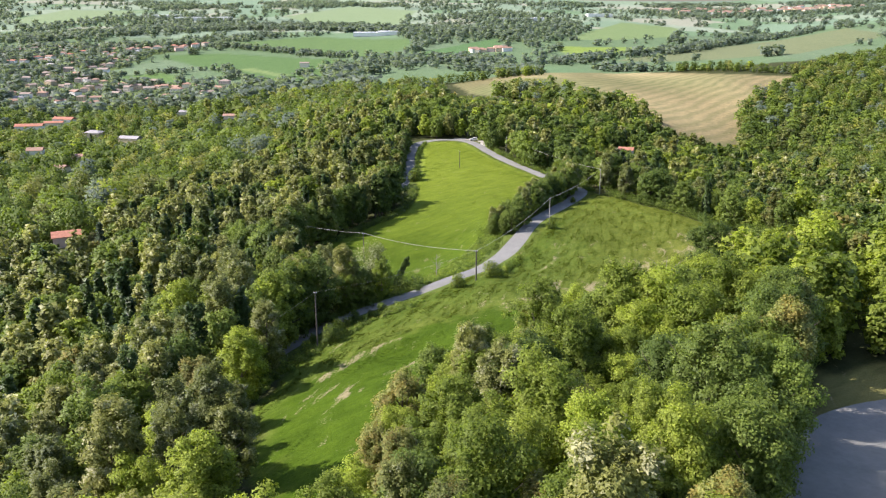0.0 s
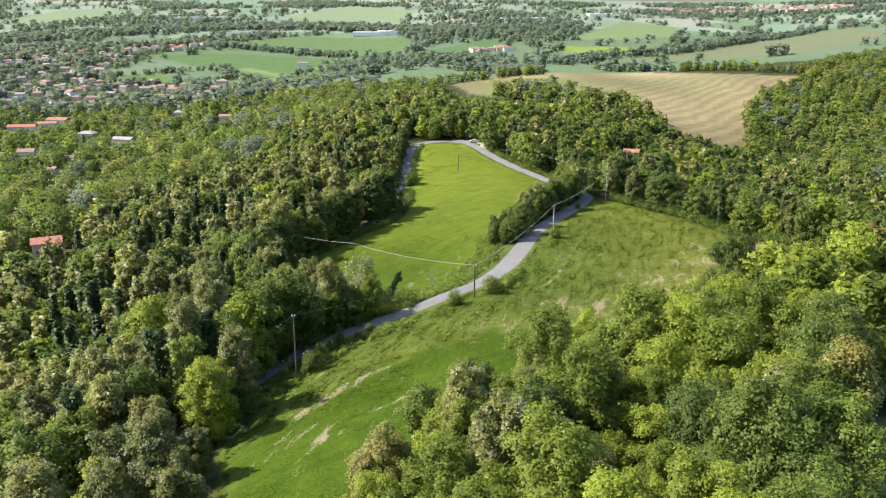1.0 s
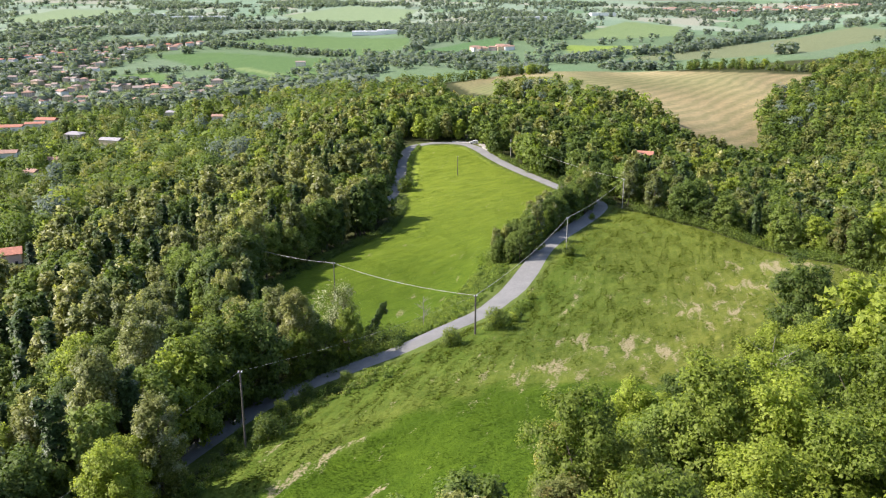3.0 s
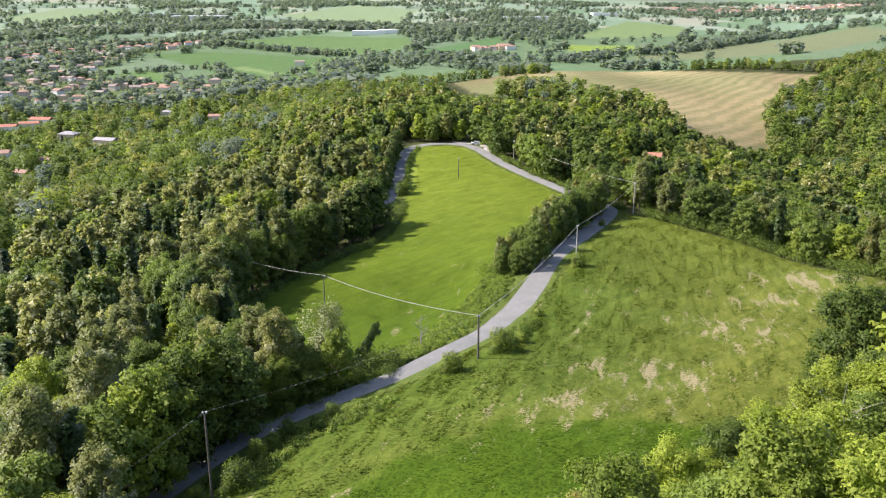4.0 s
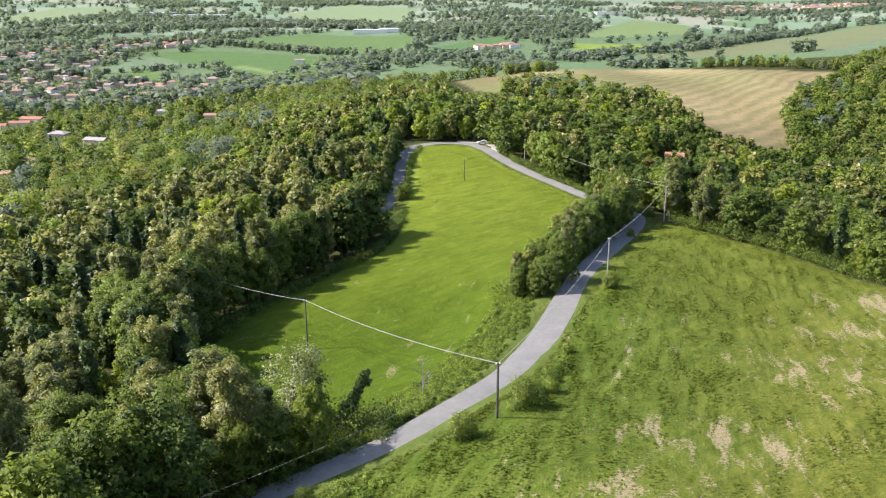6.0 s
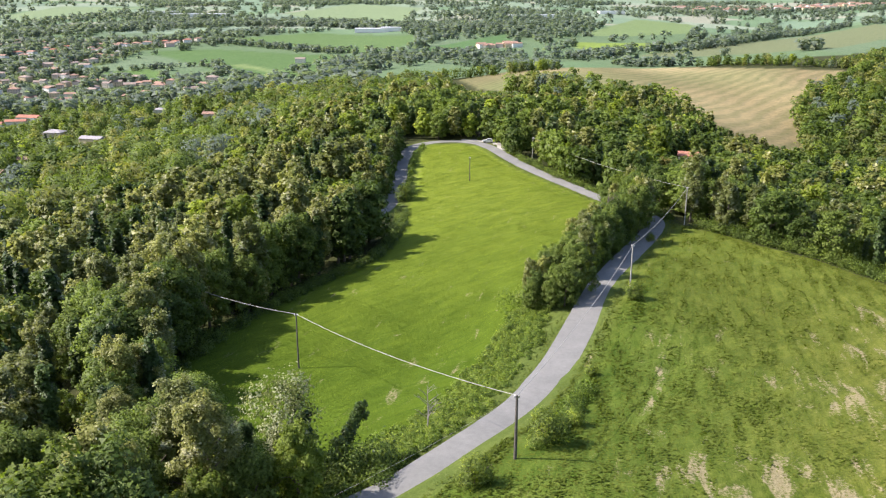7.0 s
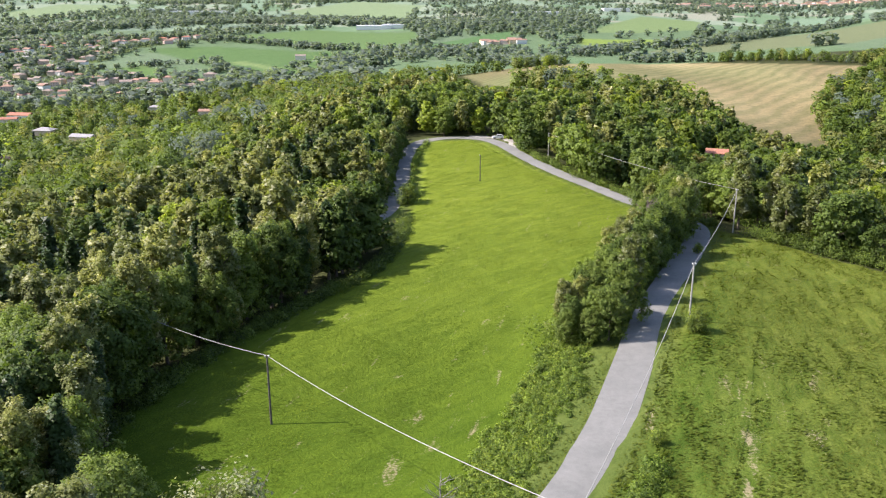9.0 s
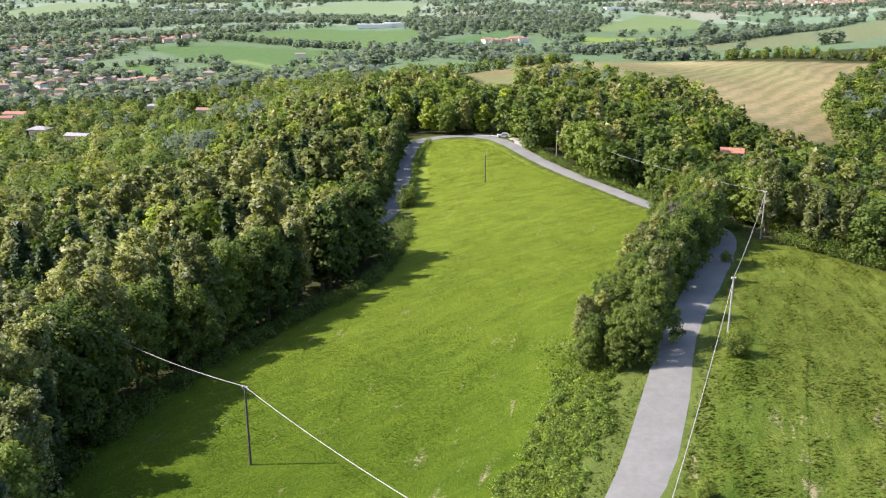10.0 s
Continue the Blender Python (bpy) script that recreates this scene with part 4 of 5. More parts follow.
# ---- houses ----
def house(x, y, w, d, h, turn, plaster, roof, label, windows=True, pitch=0.38, name="house", hip=False, flat=False):
    ob = thing(name, pose(x, y, ground_z(x, y) - 0.3, 0, 0, turn), label, "building", "houses of the valley" if name == "house" else "")
    bm = bmesh.new()
    box(bm, -w / 2, -d / 2, 0, w / 2, d / 2, h)
    part("wall", bm, plaster, ob)
    bm = bmesh.new()
    o, rise = 0.5, d / 2 * pitch
    if flat:
        box(bm, -w / 2 - 0.3, -d / 2 - 0.3, h, w / 2 + 0.3, d / 2 + 0.3, h + 0.7)
    else:
        cut = d / 2 if hip else 0.0
        for dz in (0.0, 0.22):
            lo = [bm.verts.new(p) for p in ((-w / 2 - o, -d / 2 - o, h - 0.05 + dz), (w / 2 + o, -d / 2 - o, h - 0.05 + dz), (w / 2 + o, d / 2 + o, h - 0.05 + dz), (-w / 2 - o, d / 2 + o, h - 0.05 + dz))]
            hi = [bm.verts.new(p) for p in ((-w / 2 - o + cut, 0, h + rise + dz), (w / 2 + o - cut, 0, h + rise + dz))]
            bm.faces.new((lo[0], lo[1], hi[1], hi[0]))
            bm.faces.new((lo[2], lo[3], hi[0], hi[1]))
            bm.faces.new((lo[1], lo[2], hi[1]))
            bm.faces.new((lo[3], lo[0], hi[0]))
            bm.faces.new(lo[::-1])
    part("roof", bm, roof, ob)
    if windows:
        storeys = max(1, int(h // 2.8))
        for s in range(storeys):
            for k in range(max(2, int(w // 3.4))):
                u = -w / 2 + w * (k + 0.5) / max(2, int(w // 3.4))
                bm = bmesh.new()
                box(bm, u - 0.5, -d / 2 - 0.06, s * 2.8 + 1.2, u + 0.5, -d / 2 + 0.05, s * 2.8 + 2.5)
                part("window", bm, M_GLASS, ob)
    return ob


# the lone houses on the slopes
house(-167, 356, 11.5, 9, 5.2, 25, M_PLASTER[3], M_ROOF[2], "small house with a pink wall and red tiled roof among trees", True)
house(100, 452, 7.5, 6.5, 5.2, -20, M_PLASTER[0], M_ROOF[2], "country house with a red tiled roof half hidden by trees", True)


def town():
    rng = random.Random(4)
    done = []
    for rows, roofs, label in ((TOP_ROW, (M_ROOF[0], M_ROOF[2]), "white town house with a terracotta tiled roof"), (MIDDLE_ROW, M_ROOF[:2], "plastered town house with a tiled roof"),
                               (LOW_ROW, M_ROOF[:2], "plastered town house with a faded tiled roof"), (SLOPE_ROW, (M_ROOF[0], M_ROOF[3]), "plastered house with a tiled roof among garden trees"),
                               (LONG_ROW, (M_ROOF[2],), "long low building with a bright red tiled roof")):
        for x, y, w in rows:
            done.append((x, y))
            low = rows is LONG_ROW or rows is SLOPE_ROW
            halves = ((-0.27, 0.42), (0.25, 0.40)) if w > 25 and not low else ((0.0, 0.8),)
            for off, share in halves:
                wide = w * share
                house(x + off * w, y + rng.uniform(-9, 9) * (len(halves) > 1), wide, min(rng.uniform(10, 14), wide * 0.95), rng.uniform(4.2, 5.2) if low else rng.choice((3.6, 6.2, 6.6, 7.4)), rng.uniform(-15, 15) if low else rng.choice((rng.uniform(-35, 25), rng.uniform(55, 110))), rng.choice(M_PLASTER[:2] if rows is TOP_ROW else M_PLASTER), rng.choice(roofs), label, not low, hip=rng.random() < 0.45)
    while len(done) < 150:
        y = rng.uniform(1230, 2060)
        x = rng.uniform(-1150, -350)
        if inside([x], [y], TOWN)[0] and min(math.hypot(x - a, (y - b) * 0.7) for a, b in done) > 30:
            done.append((x, y))
            house(x, y, rng.uniform(14, 24), rng.uniform(10, 14), rng.uniform(6, 9), rng.uniform(-40, 40), rng.choice(M_PLASTER), rng.choice((M_ROOF[0], M_ROOF[0], M_ROOF[1], M_ROOF[3])), "plastered town house with a tiled roof", False, hip=rng.random() < 0.4)
    # hamlet and lone barn in the fields
    house(-268, 1650, 18, 10, 8, 5, M_PLASTER[0], M_ROOF[1], "tall stone barn standing alone by a field", False)
    for k in range(12):
        house(121 + rng.uniform(-60, 60), 1819 + rng.uniform(-45, 45), rng.uniform(12, 22), rng.uniform(9, 12), rng.uniform(5, 8), rng.uniform(-30, 30), rng.choice(M_PLASTER), M_ROOF[0], "farmhouse with a terracotta tiled roof", False)
    # works and sheds far off
    for x, y, w in ((-987, 3063, 120), (-822, 2970, 190), (-202, 2383, 90), (-150, 2390, 60), (240, 2805, 110), (300, 2830, 60), (574, 3189, 90)):
        house(x, y, w, 45, 10, 3, M_PLASTER[1], M_METALROOF, "long pale industrial shed on the plain", False, name="warehouse", flat=True)
    for k in range(70):
        house(1350 + rng.uniform(-420, 420), 3600 + rng.uniform(-160, 220), rng.uniform(18, 40), rng.uniform(14, 20), rng.uniform(8, 14), rng.uniform(-30, 30), rng.choice(M_PLASTER), M_ROOF[0], "distant town house with a terracotta roof", False)


town()


# ---- poles and cables ----
POLES = {"a": (-24, 147.5, 10.8), "b": (7.8, 186.3, 7.0), "c": (32.5, 246.8, 5.1), "d": (59.7, 310.9, 0.9), "e": (-22.7, 228.8, -0.8), "f": (7.6, 375.7, -3.9), "g": (31.5, 413, -3.5)}


def utility_pole(x, y, top, material, r=0.16):
    z = ground_z(x, y) - 0.2
    ob = thing("utility_pole", pose(x, y, z), "weathered timber utility pole with a small insulator" if material == M_POLE else "pale concrete utility pole with a small insulator", "pole", "utility poles")
    h = top - z
    bm = bmesh.new()
    tube(bm, [(0, 0, -0.4), (0, 0, h * 0.5), (0, 0, h)], [r, r * 0.85, r * 0.7], 10)
    part("post", bm, material, ob)
    bm = bmesh.new()
    box(bm, -0.28, -0.05, h - 0.28, 0.28, 0.05, h - 0.18)
    part("bracket", bm, M_CONCRETE, ob)
    for s in (-0.22, 0.22):
        bm = bmesh.new()
        tube(bm, [(s, 0, h - 0.18), (s, 0, h - 0.05), (s, 0, h + 0.02)], [0.07, 0.1, 0.05], 8)
        part("insulator", bm, M_CERAMIC, ob)
    return ob


for key, (x, y, top) in POLES.items():
    utility_pole(x, y, top, M_CONCRETE if key in "cdg" else M_POLE, 0.19 if key == "b" else 0.15)


def cable(a, b, sag, r=0.035):
    bm = bmesh.new()
    a, b = Vector(a), Vector(b)
    pts = [a.lerp(b, t / 18) - Vector((0, 0, sag * 4 * (t / 18) * (1 - t / 18))) for t in range(19)]
    tube(bm, pts, [r] * 19, 5)
    mesh = bpy.data.meshes.new("cable")
    bm.to_mesh(mesh)
    bm.free()
    mesh.materials.append(M_CABLE)
    return tagged(new("overhead_cable", mesh), "thin pale overhead cable sagging between poles", "cable", "overhead cables")


def tip(key):
    x, y, top = POLES[key]
    return (x, y, top - 0.02)


for p, q, sag in (("b", "c", 1.2), ("c", "d", 1.0), ("d", "g", 1.6), ("b", "e", 1.0)):
    cable(tip(p), tip(q), sag)
cable(tip("e"), (-56, 258, -3), 1.2)
cable(tip("a"), (-52, 98, 6), 1.0, 0.011)
cable(tip("a"), tip("b"), 0.9, 0.009)


# ---- hedge, brambles and lone shrubs ----
HEDGE = [(18.2, 244), (22.5, 255), (28, 268), (33.5, 281), (39, 294), (44.5, 306), (47.8, 316), (48, 327)]


def hedge_row():
    rng = random.Random(9)
    line = smooth_line(HEDGE, 2.6)
    for k, (x, y) in enumerate(line):
        for s in (2.6, -0.6, -3.8):
            if math.hypot(x + s - 37.5, y - 297) < 4.4:
                continue
            far = k / len(line)
            name = rng.choice(("oak_tree", "oak_tree", "oak_tree", "oak_tree", "robinia_tree", "maple_tree"))
            plant(name, x + s + rng.uniform(-1.6, 0.8), y + rng.uniform(-1.5, 1.5), (rng.choice((0.48, 0.58, 0.66, 0.72)) + 0.26 * far ** 1.5) * (1.05 if s > 0 else 0.9 if s > -2 else 0.75), rng.randrange(4), 1, rng.uniform(0, 360), 1.05, 0.0,
                  "leafy hedgerow tree beside the lane", "trees of the hedgerow")


hedge_row()


def bush_patch(name, centre_line, width, count, size, seed, materials, label, tall=1.0):
    """Low tangled growth along a line, joined."""
    rng = np.random.default_rng(seed)
    line = smooth_line(centre_line, 1.0)
    out, slots, ways = [], [], []
    for k in range(count):
        x, y = line[rng.integers(len(line))] + rng.uniform(-0.5, 0.5, 2) * width
        s = size * rng.uniform(0.6, 1.3)
        q, soft = leaves(rng, "round", 1.5 * s * tall, 1.15 * s, 0.02, 7, 130, 0.095 + 0.035 * s)
        q = q + np.array((x, y, ground_z(x, y)))
        out.append(q)
        ways.append(np.repeat(soft, 3, axis=0))
        slots.append((rng.uniform(size=len(q)) < 0.25).astype(int) if k % 3 else np.zeros(len(q), int))
    mesh = quads_mesh(name, np.concatenate(out), materials, np.concatenate(slots), np.repeat(rng.uniform(0, 1, len(out)), [len(q) * 3 for q in out]), np.concatenate(ways))
    return tagged(new(name, mesh), label, "shrub", kind="stuff")


bush_patch("brambles", [(-11, 188.5), (-4.5, 195.5), (2, 206.5), (7.2, 220), (12, 233), (14.5, 242)], 7.0, 1150, 0.52, 41, (M_BRAMBLE, M_MAPLE), "tangled bright green brambles on the bank below the lane", 0.55)
bush_patch("undergrowth", [(13, 193.5), (16, 201), (19.5, 209)], 2.2, 60, 0.75, 48, (M_BRAMBLE, M_OAK), "low bright bushes on the verge of the lane")
bush_patch("undergrowth", [(-34, 128), (-27, 142), (-23, 152), (-17, 163), (-7, 172)], 5.0, 260, 0.6, 42, (M_BRAMBLE, M_ROBINIA), "rough scrub on the bank beside the lane", 0.6)
bush_patch("undergrowth", [(14, 244), (20, 256), (26, 270), (32, 283), (38, 296), (43.5, 308), (45, 320)], 6.5, 260, 1.45, 49, (M_OAK, M_BRAMBLE), "dense leafy hedge bottom beside the lane", 1.35)
bush_patch("undergrowth", [(-24, 184), (-16, 187.5), (-9, 187)], 5.5, 90, 1.7, 50, (M_OAK, M_IVY), "dense dark growth under the roadside trees", 1.4)
bush_patch("undergrowth", [(-26, 172), (-15, 181), (-7, 187)], 5.0, 150, 0.9, 43, (M_OAK, M_BRAMBLE), "leafy undergrowth at the foot of the roadside trees")
bush_patch("undergrowth", [(-44, 226), (-38, 252), (-27, 275), (-16, 292), (-12.5, 318), (-12, 335)], 3.5, 330, 0.95, 44, (M_OAK, M_IVY), "dark undergrowth along the edge of the wood")
bush_patch("undergrowth", [(58, 320), (56, 338), (50, 353), (44, 369), (35, 390), (27.5, 410), (22, 428)], 3.0, 260, 1.1, 45, (M_OAK, M_BRAMBLE), "leafy undergrowth between the lane and the wood")
bush_patch("undergrowth", [(63, 309), (74, 296), (84, 277), (101, 244), (112, 222)], 4.0, 300, 1.5, 46, (M_OAK, M_BRAMBLE), "leafy undergrowth at the end of the pasture")
bush_patch("undergrowth", [(-11.8, 352), (-12.2, 380), (-12, 410), (-9, 434)], 1.4, 90, 0.8, 47, (M_BRAMBLE, M_OAK), "bright green verge growth between lane and meadow", 1.4)

for x, y, s, v, label in ((11.6, 190.5, 1.55, 0, "dense dark green shrub beside a utility pole"), (3.4, 181.2, 1.2, 1, "sprawling green shrub on the lane's verge"), (32.6, 243.4, 1.15, 2, "small round shrub at the foot of a utility pole"),
                          (46.5, 291, 0.75, 3, "low green shrub on the pasture beside the lane"), (-12.2, 352, 2.1, 1, "bright green shrub between the lane and the meadow"), (20.5, 214.5, 0.6, 2, "small green shrub on the lane's verge"),
                          (15.5, 196.5, 0.85, 3, "low spreading shrub on the pasture"), (-21.5, 150, 1.5, 0, "leafy shrub wrapped round the foot of a pole")):
    plant("shrub", x, y, s, v, 0, v * 70, 1.0, 0.0, label, "shrubs by the lane")

# trees of the clump between lane and meadow
for name, x, y, s, sq, label in (("blossom_tree", -16.2, 188.5, 1.25, 1.1, ""), ("ivy_tree", -12.4, 190.6, 0.72, 1.0, "leaning trunk wrapped in dark ivy"), ("ivy_tree", -14.6, 188.6, 0.85, 0.75, ""), ("oak_tree", -20, 183, 0.55, 1.0, ""), ("oak_tree", -22, 179.5, 0.62, 1.0, ""), ("ivy_tree", -17.5, 187.5, 0.7, 0.9, ""), ("blossom_tree", -24.5, 187, 0.9, 1.0, ""),
                                 ("blossom_tree", -22, 190, 0.8, 1.0, ""), ("maple_tree", -34, 100, 0.95, 1.0, ""), ("maple_tree", -25, 78, 0.9, 1.0, ""),
                                 ("oak_tree", 4.7, 106.5, 1.02, 1.0, ""), ("oak_tree", -1.5, 111, 0.7, 1.0, ""), ("maple_tree", 4, 98, 0.85, 1.0, ""), ("broom_shrub", -237, 664, 1.6, 1.0, ""), ("broom_shrub", -228, 671, 1.2, 1.0, ""), ("cedar_tree", -128, 300, 1.0, 1.0, ""), ("cedar_tree", -60, 560, 0.8, 1.0, ""), ("cedar_tree", -330, 820, 1.0, 1.0, ""), ("cedar_tree", -360, 850, 0.9, 1.0, ""), ("cedar_tree", -80, 620, 0.9, 1.0, "")):
    plant(name, x, y, s, 1, 1, 90 if "leaning" in label else x * 13 % 360, sq, 26.0 if "leaning" in label else 0.0, label)


# tall dark edge of the wood over the meadow's corner, and the tree over the bend
EDGE = random.Random(15)
for k, (x, y) in enumerate(smooth_line([(-40, 203), (-45.5, 216), (-46.5, 232), (-44, 247), (-38.5, 264), (-31, 280), (-22, 294), (-19, 308)], 4.4)):
    plant(EDGE.choice(("oak_tree", "oak_tree", "ivy_tree", "robinia_tree")), x + EDGE.uniform(-1.5, 0.8), y + EDGE.uniform(-1.5, 1.5), EDGE.uniform(0.98, 1.2), k % 4, 1, EDGE.uniform(0, 360), 1.08)
plant("oak_tree", -3.5, 450.5, 0.95, 1, 1, 40, 1.0, 0.0, "rounded dark oak tree overhanging the bend of the lane")
for k, (x, y) in enumerate(((-37.5, 207), (-40, 213), (-41, 219), (-42, 226))):
    plant(("ivy_tree", "oak_tree", "robinia_tree")[k % 3], x, y, EDGE.uniform(0.95, 1.1), k % 4, 1, k * 77, 1.05)
plant("oak_tree", 6, 458, 1.05, 2, 2, 140, 1.0)
for k, (x, y) in enumerate(smooth_line([(-23.0, 336), (-20.2, 352), (-19.4, 385), (-19.4, 420), (-18.4, 438)], 4.2)):
    plant(("oak_tree", "robinia_tree", "ivy_tree", "oak_tree")[k % 4], x + EDGE.uniform(-0.8, 0.3), y + EDGE.uniform(-1, 1), EDGE.uniform(0.62, 0.84), k % 4, 2, EDGE.uniform(0, 360), 1.05)
for k, (x, y) in enumerate(((-46.5, 221), (-48, 228), (-46, 236), (-51, 233), (-50, 224), (-47, 243))):
    plant("oak_tree", x, y, EDGE.uniform(1.15, 1.3), k % 4, 1, k * 61, 1.05)
plant("blossom_tree", -42.5, 221.5, 0.95, 2, 1, 30, 1.0, 0.0, "small robinia tree thick with cream blossom")
for k, (x, y, f) in enumerate(((55, 164, 1.28), (67, 170, 0.9), (31, 76, 1.0), (34, 84, 1.1), (38, 92, 1.2), (43, 101, 1.35), (47.5, 109, 1.3), (51, 117, 1.2), (28, 68, 1.05))):
    plant("oak_tree", x, y, f, k % 4, 0, k * 83, 1.05, 0.0, "tall deep green oak tree at the edge of the grove")
for x, y, f in ((54, 75, 0.7), (49, 66, 0.6), (57, 69, 0.8)):
    plant("maple_tree", x, y, f, 2, 0, x * 31, 1.0, 0.0, "leafy maple tree inside the bend of the road")

# tall row that shades the lane
ROW = random.Random(77)
for k, (x, y) in enumerate(smooth_line([(-48.5, 108), (-43, 130), (-34.5, 152), (-28, 168), (-21.5, 176), (-15, 182)], 4.2)):
    plant(ROW.choice(("oak_tree", "robinia_tree", "oak_tree", "maple_tree", "ivy_tree")), x + ROW.uniform(-1.5, 1), y + ROW.uniform(-1, 1), ROW.uniform(1.1, 1.36) * (0.58 if y > 172 else 1), k % 4, 1, ROW.uniform(0, 360), 1.05)


for k, (x, y) in enumerate(smooth_line([(-33.5, 128), (-28, 143), (-23.5, 156), (-18.5, 165), (-13, 170)], 2.6)):
    plant("shrub", x + ROW.uniform(-0.5, 0.5), y + ROW.uniform(-0.8, 0.8), ROW.uniform(0.45, 0.95), k % 4, 0, k * 67, ROW.uniform(0.9, 1.3), 0.0, "tangled green shrub on the bank of the lane", "shrubs by the lane")


def bare_tree(x, y, tall, seed, material, label, limbs=16, twig=1.0):
    rng = random.Random(seed)
    ob = thing("bare_tree", pose(x, y, ground_z(x, y) - 0.1), label, "tree", "bare trees")
    bm = bmesh.new()
    tube(bm, [(0, 0, 0), (0.1, 0, tall * 0.4), (0, 0.15, tall * 0.75), (0.1, 0.1, tall)], [0.11, 0.09, 0.05, 0.015], 6)
    part("trunk", bm, material, ob)
    for k in range(limbs):
        h = tall * rng.uniform(0.25, 0.92)
        a, reach = rng.uniform(0, 6.28), tall * rng.uniform(0.14, 0.30)
        bm = bmesh.new()
        p = Vector((0.05, 0.05, h))
        e = p + Vector((math.cos(a) * reach, math.sin(a) * reach, reach * rng.uniform(0.5, 1.1)))
        tube(bm, [p, p.lerp(e, 0.5) + Vector((0, 0, 0.1)), e], [0.035 * twig, 0.025 * twig, 0.01 * twig], 4)
        for j in range(3 if limbs < 20 else 7):
            q = p.lerp(e, 0.3 + (0.2 if limbs < 20 else 0.1) * j)
            tube(bm, [q, q + Vector((rng.uniform(-0.5, 0.5), rng.uniform(-0.5, 0.5), rng.uniform(0.2, 0.7)))], [0.018 * twig, 0.007 * twig], 4)
        part("branch", bm, material, ob)
    return ob


M_GREYTWIG = plain("grey twigs", (0.20, 0.165, 0.15), 0.95, 0.1, scale=2.0)
bare_tree(-1.7, 198.6, 6.5, 1, M_DEADWOOD, "thin young sapling with bare pale branches")
bare_tree(-28.5, 196, 8.0, 2, M_DEADWOOD, "dead grey tree with bare branches")
bare_tree(37.5, 297, 9.6, 3, M_GREYTWIG, "grey leafless tree in the hedgerow", 60, 1.7)
bare_tree(36, 128, 15.5, 4, M_DEADWOOD, "dead pale trunk rising through the grove")


# ---- grass ----
def grass(name, poly, count, seed, material, tall, label, without=(), clumped=False, lane_gap=2.75, drifts=False):
    """Tufts of grass leaning with the wind, joined."""
    rng = np.random.default_rng(seed)
    p = np.array(poly)
    x, y = rng.uniform(p[:, 0].min(), p[:, 0].max(), int(count * 2.2)), rng.uniform(p[:, 1].min(), p[:, 1].max(), int(count * 2.2))
    ok = inside(x, y, poly) & (edge_distance(x, y, LANE_PLAN, False) > lane_gap)
    x, y = x[ok][:count], y[ok][:count]
    z = height(x, y) + np.array([0.12 * noise.noise(Vector((a * 0.05, b * 0.05, 3))) for a, b in zip(x, y)])
    flow = np.array([noise.fractal(Vector(((a * 0.5 + b * 0.87) * 0.035, (a * 0.87 - b * 0.5) * 0.16, 2)), 0.6, 2.0, 3) for a, b in zip(x, y)])
    rich = np.array([noise.noise(Vector((a * 0.22, b * 0.16, 6))) for a, b in zip(x, y)])
    ripple = np.array([noise.noise(Vector(((a * 0.5 + b * 0.87) * 0.12, (a * 0.87 - b * 0.5) * 0.55, 8))) for a, b in zip(x, y)])
    if clumped:
        rows = along_rows(x, y, 4, 0.50, 0.09)
        rich = np.clip(rich * 0.15 - rows * 1.2, -0.8, 0.8)
    keep = (worn_spots(x, y) * 2.2 < rng.uniform(0, 1.0, len(x)))
    if drifts:
        lane_side = np.clip((40 - edge_distance(x, y, LANE_PLAN, False)) / 40, 0, 1) * np.clip((270 - y) / 70, 0.1, 1)
        keep &= -rows * 0.6 + 0.7 * lane_side + rng.normal(0, 0.34, len(x)) > 0.56
    for other in without:
        keep &= ~inside(x, y, other)
    x, y, z, flow, rich, ripple = x[keep], y[keep], z[keep], flow[keep], rich[keep], ripple[keep]
    n = len(x)
    a = radians(-25) + rng.normal(0, 0.9, n) if clumped else radians(-35) + flow * 0.4 + rng.normal(0, 0.45, n)
    down = np.stack([np.cos(a), np.sin(a)], 1)
    reach = tall * (rng.uniform(0.5, 1.3, n) if clumped else rng.uniform(1.2, 2.6, n))
    h = tall * (0.35 + (0.55 if clumped else 0.2) * rich + 0.2) * rng.uniform(0.5, 1.3, n)
    w = tall * rng.uniform(0.35, 0.8, n)
    foot = np.stack([x, y, z - 0.02], 1)
    side = np.stack([-down[:, 1] * w, down[:, 0] * w, 0 * a], 1)
    peak = foot + np.stack([down[:, 0] * reach, down[:, 1] * reach, np.maximum(h, 0.03)], 1)
    tri = np.stack([foot + side, foot - side, peak], 1)
    up = np.array((-0.12, 0, 1)) + rng.normal(0, 0.16, (n, 3))
    up = np.repeat(up / np.linalg.norm(up, axis=1)[:, None], 3, axis=0)
    # meadow tone rises northward: the far grass's sheen is put into its colour
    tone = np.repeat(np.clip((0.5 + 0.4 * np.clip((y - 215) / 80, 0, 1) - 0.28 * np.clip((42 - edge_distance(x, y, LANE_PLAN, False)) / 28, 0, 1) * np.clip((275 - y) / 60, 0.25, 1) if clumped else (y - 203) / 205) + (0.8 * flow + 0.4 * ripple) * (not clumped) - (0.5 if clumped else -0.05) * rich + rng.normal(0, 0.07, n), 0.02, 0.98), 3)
    return tagged(new(name, quads_mesh(name, tri, [material], None, tone, up)), label, "grass", kind="stuff")


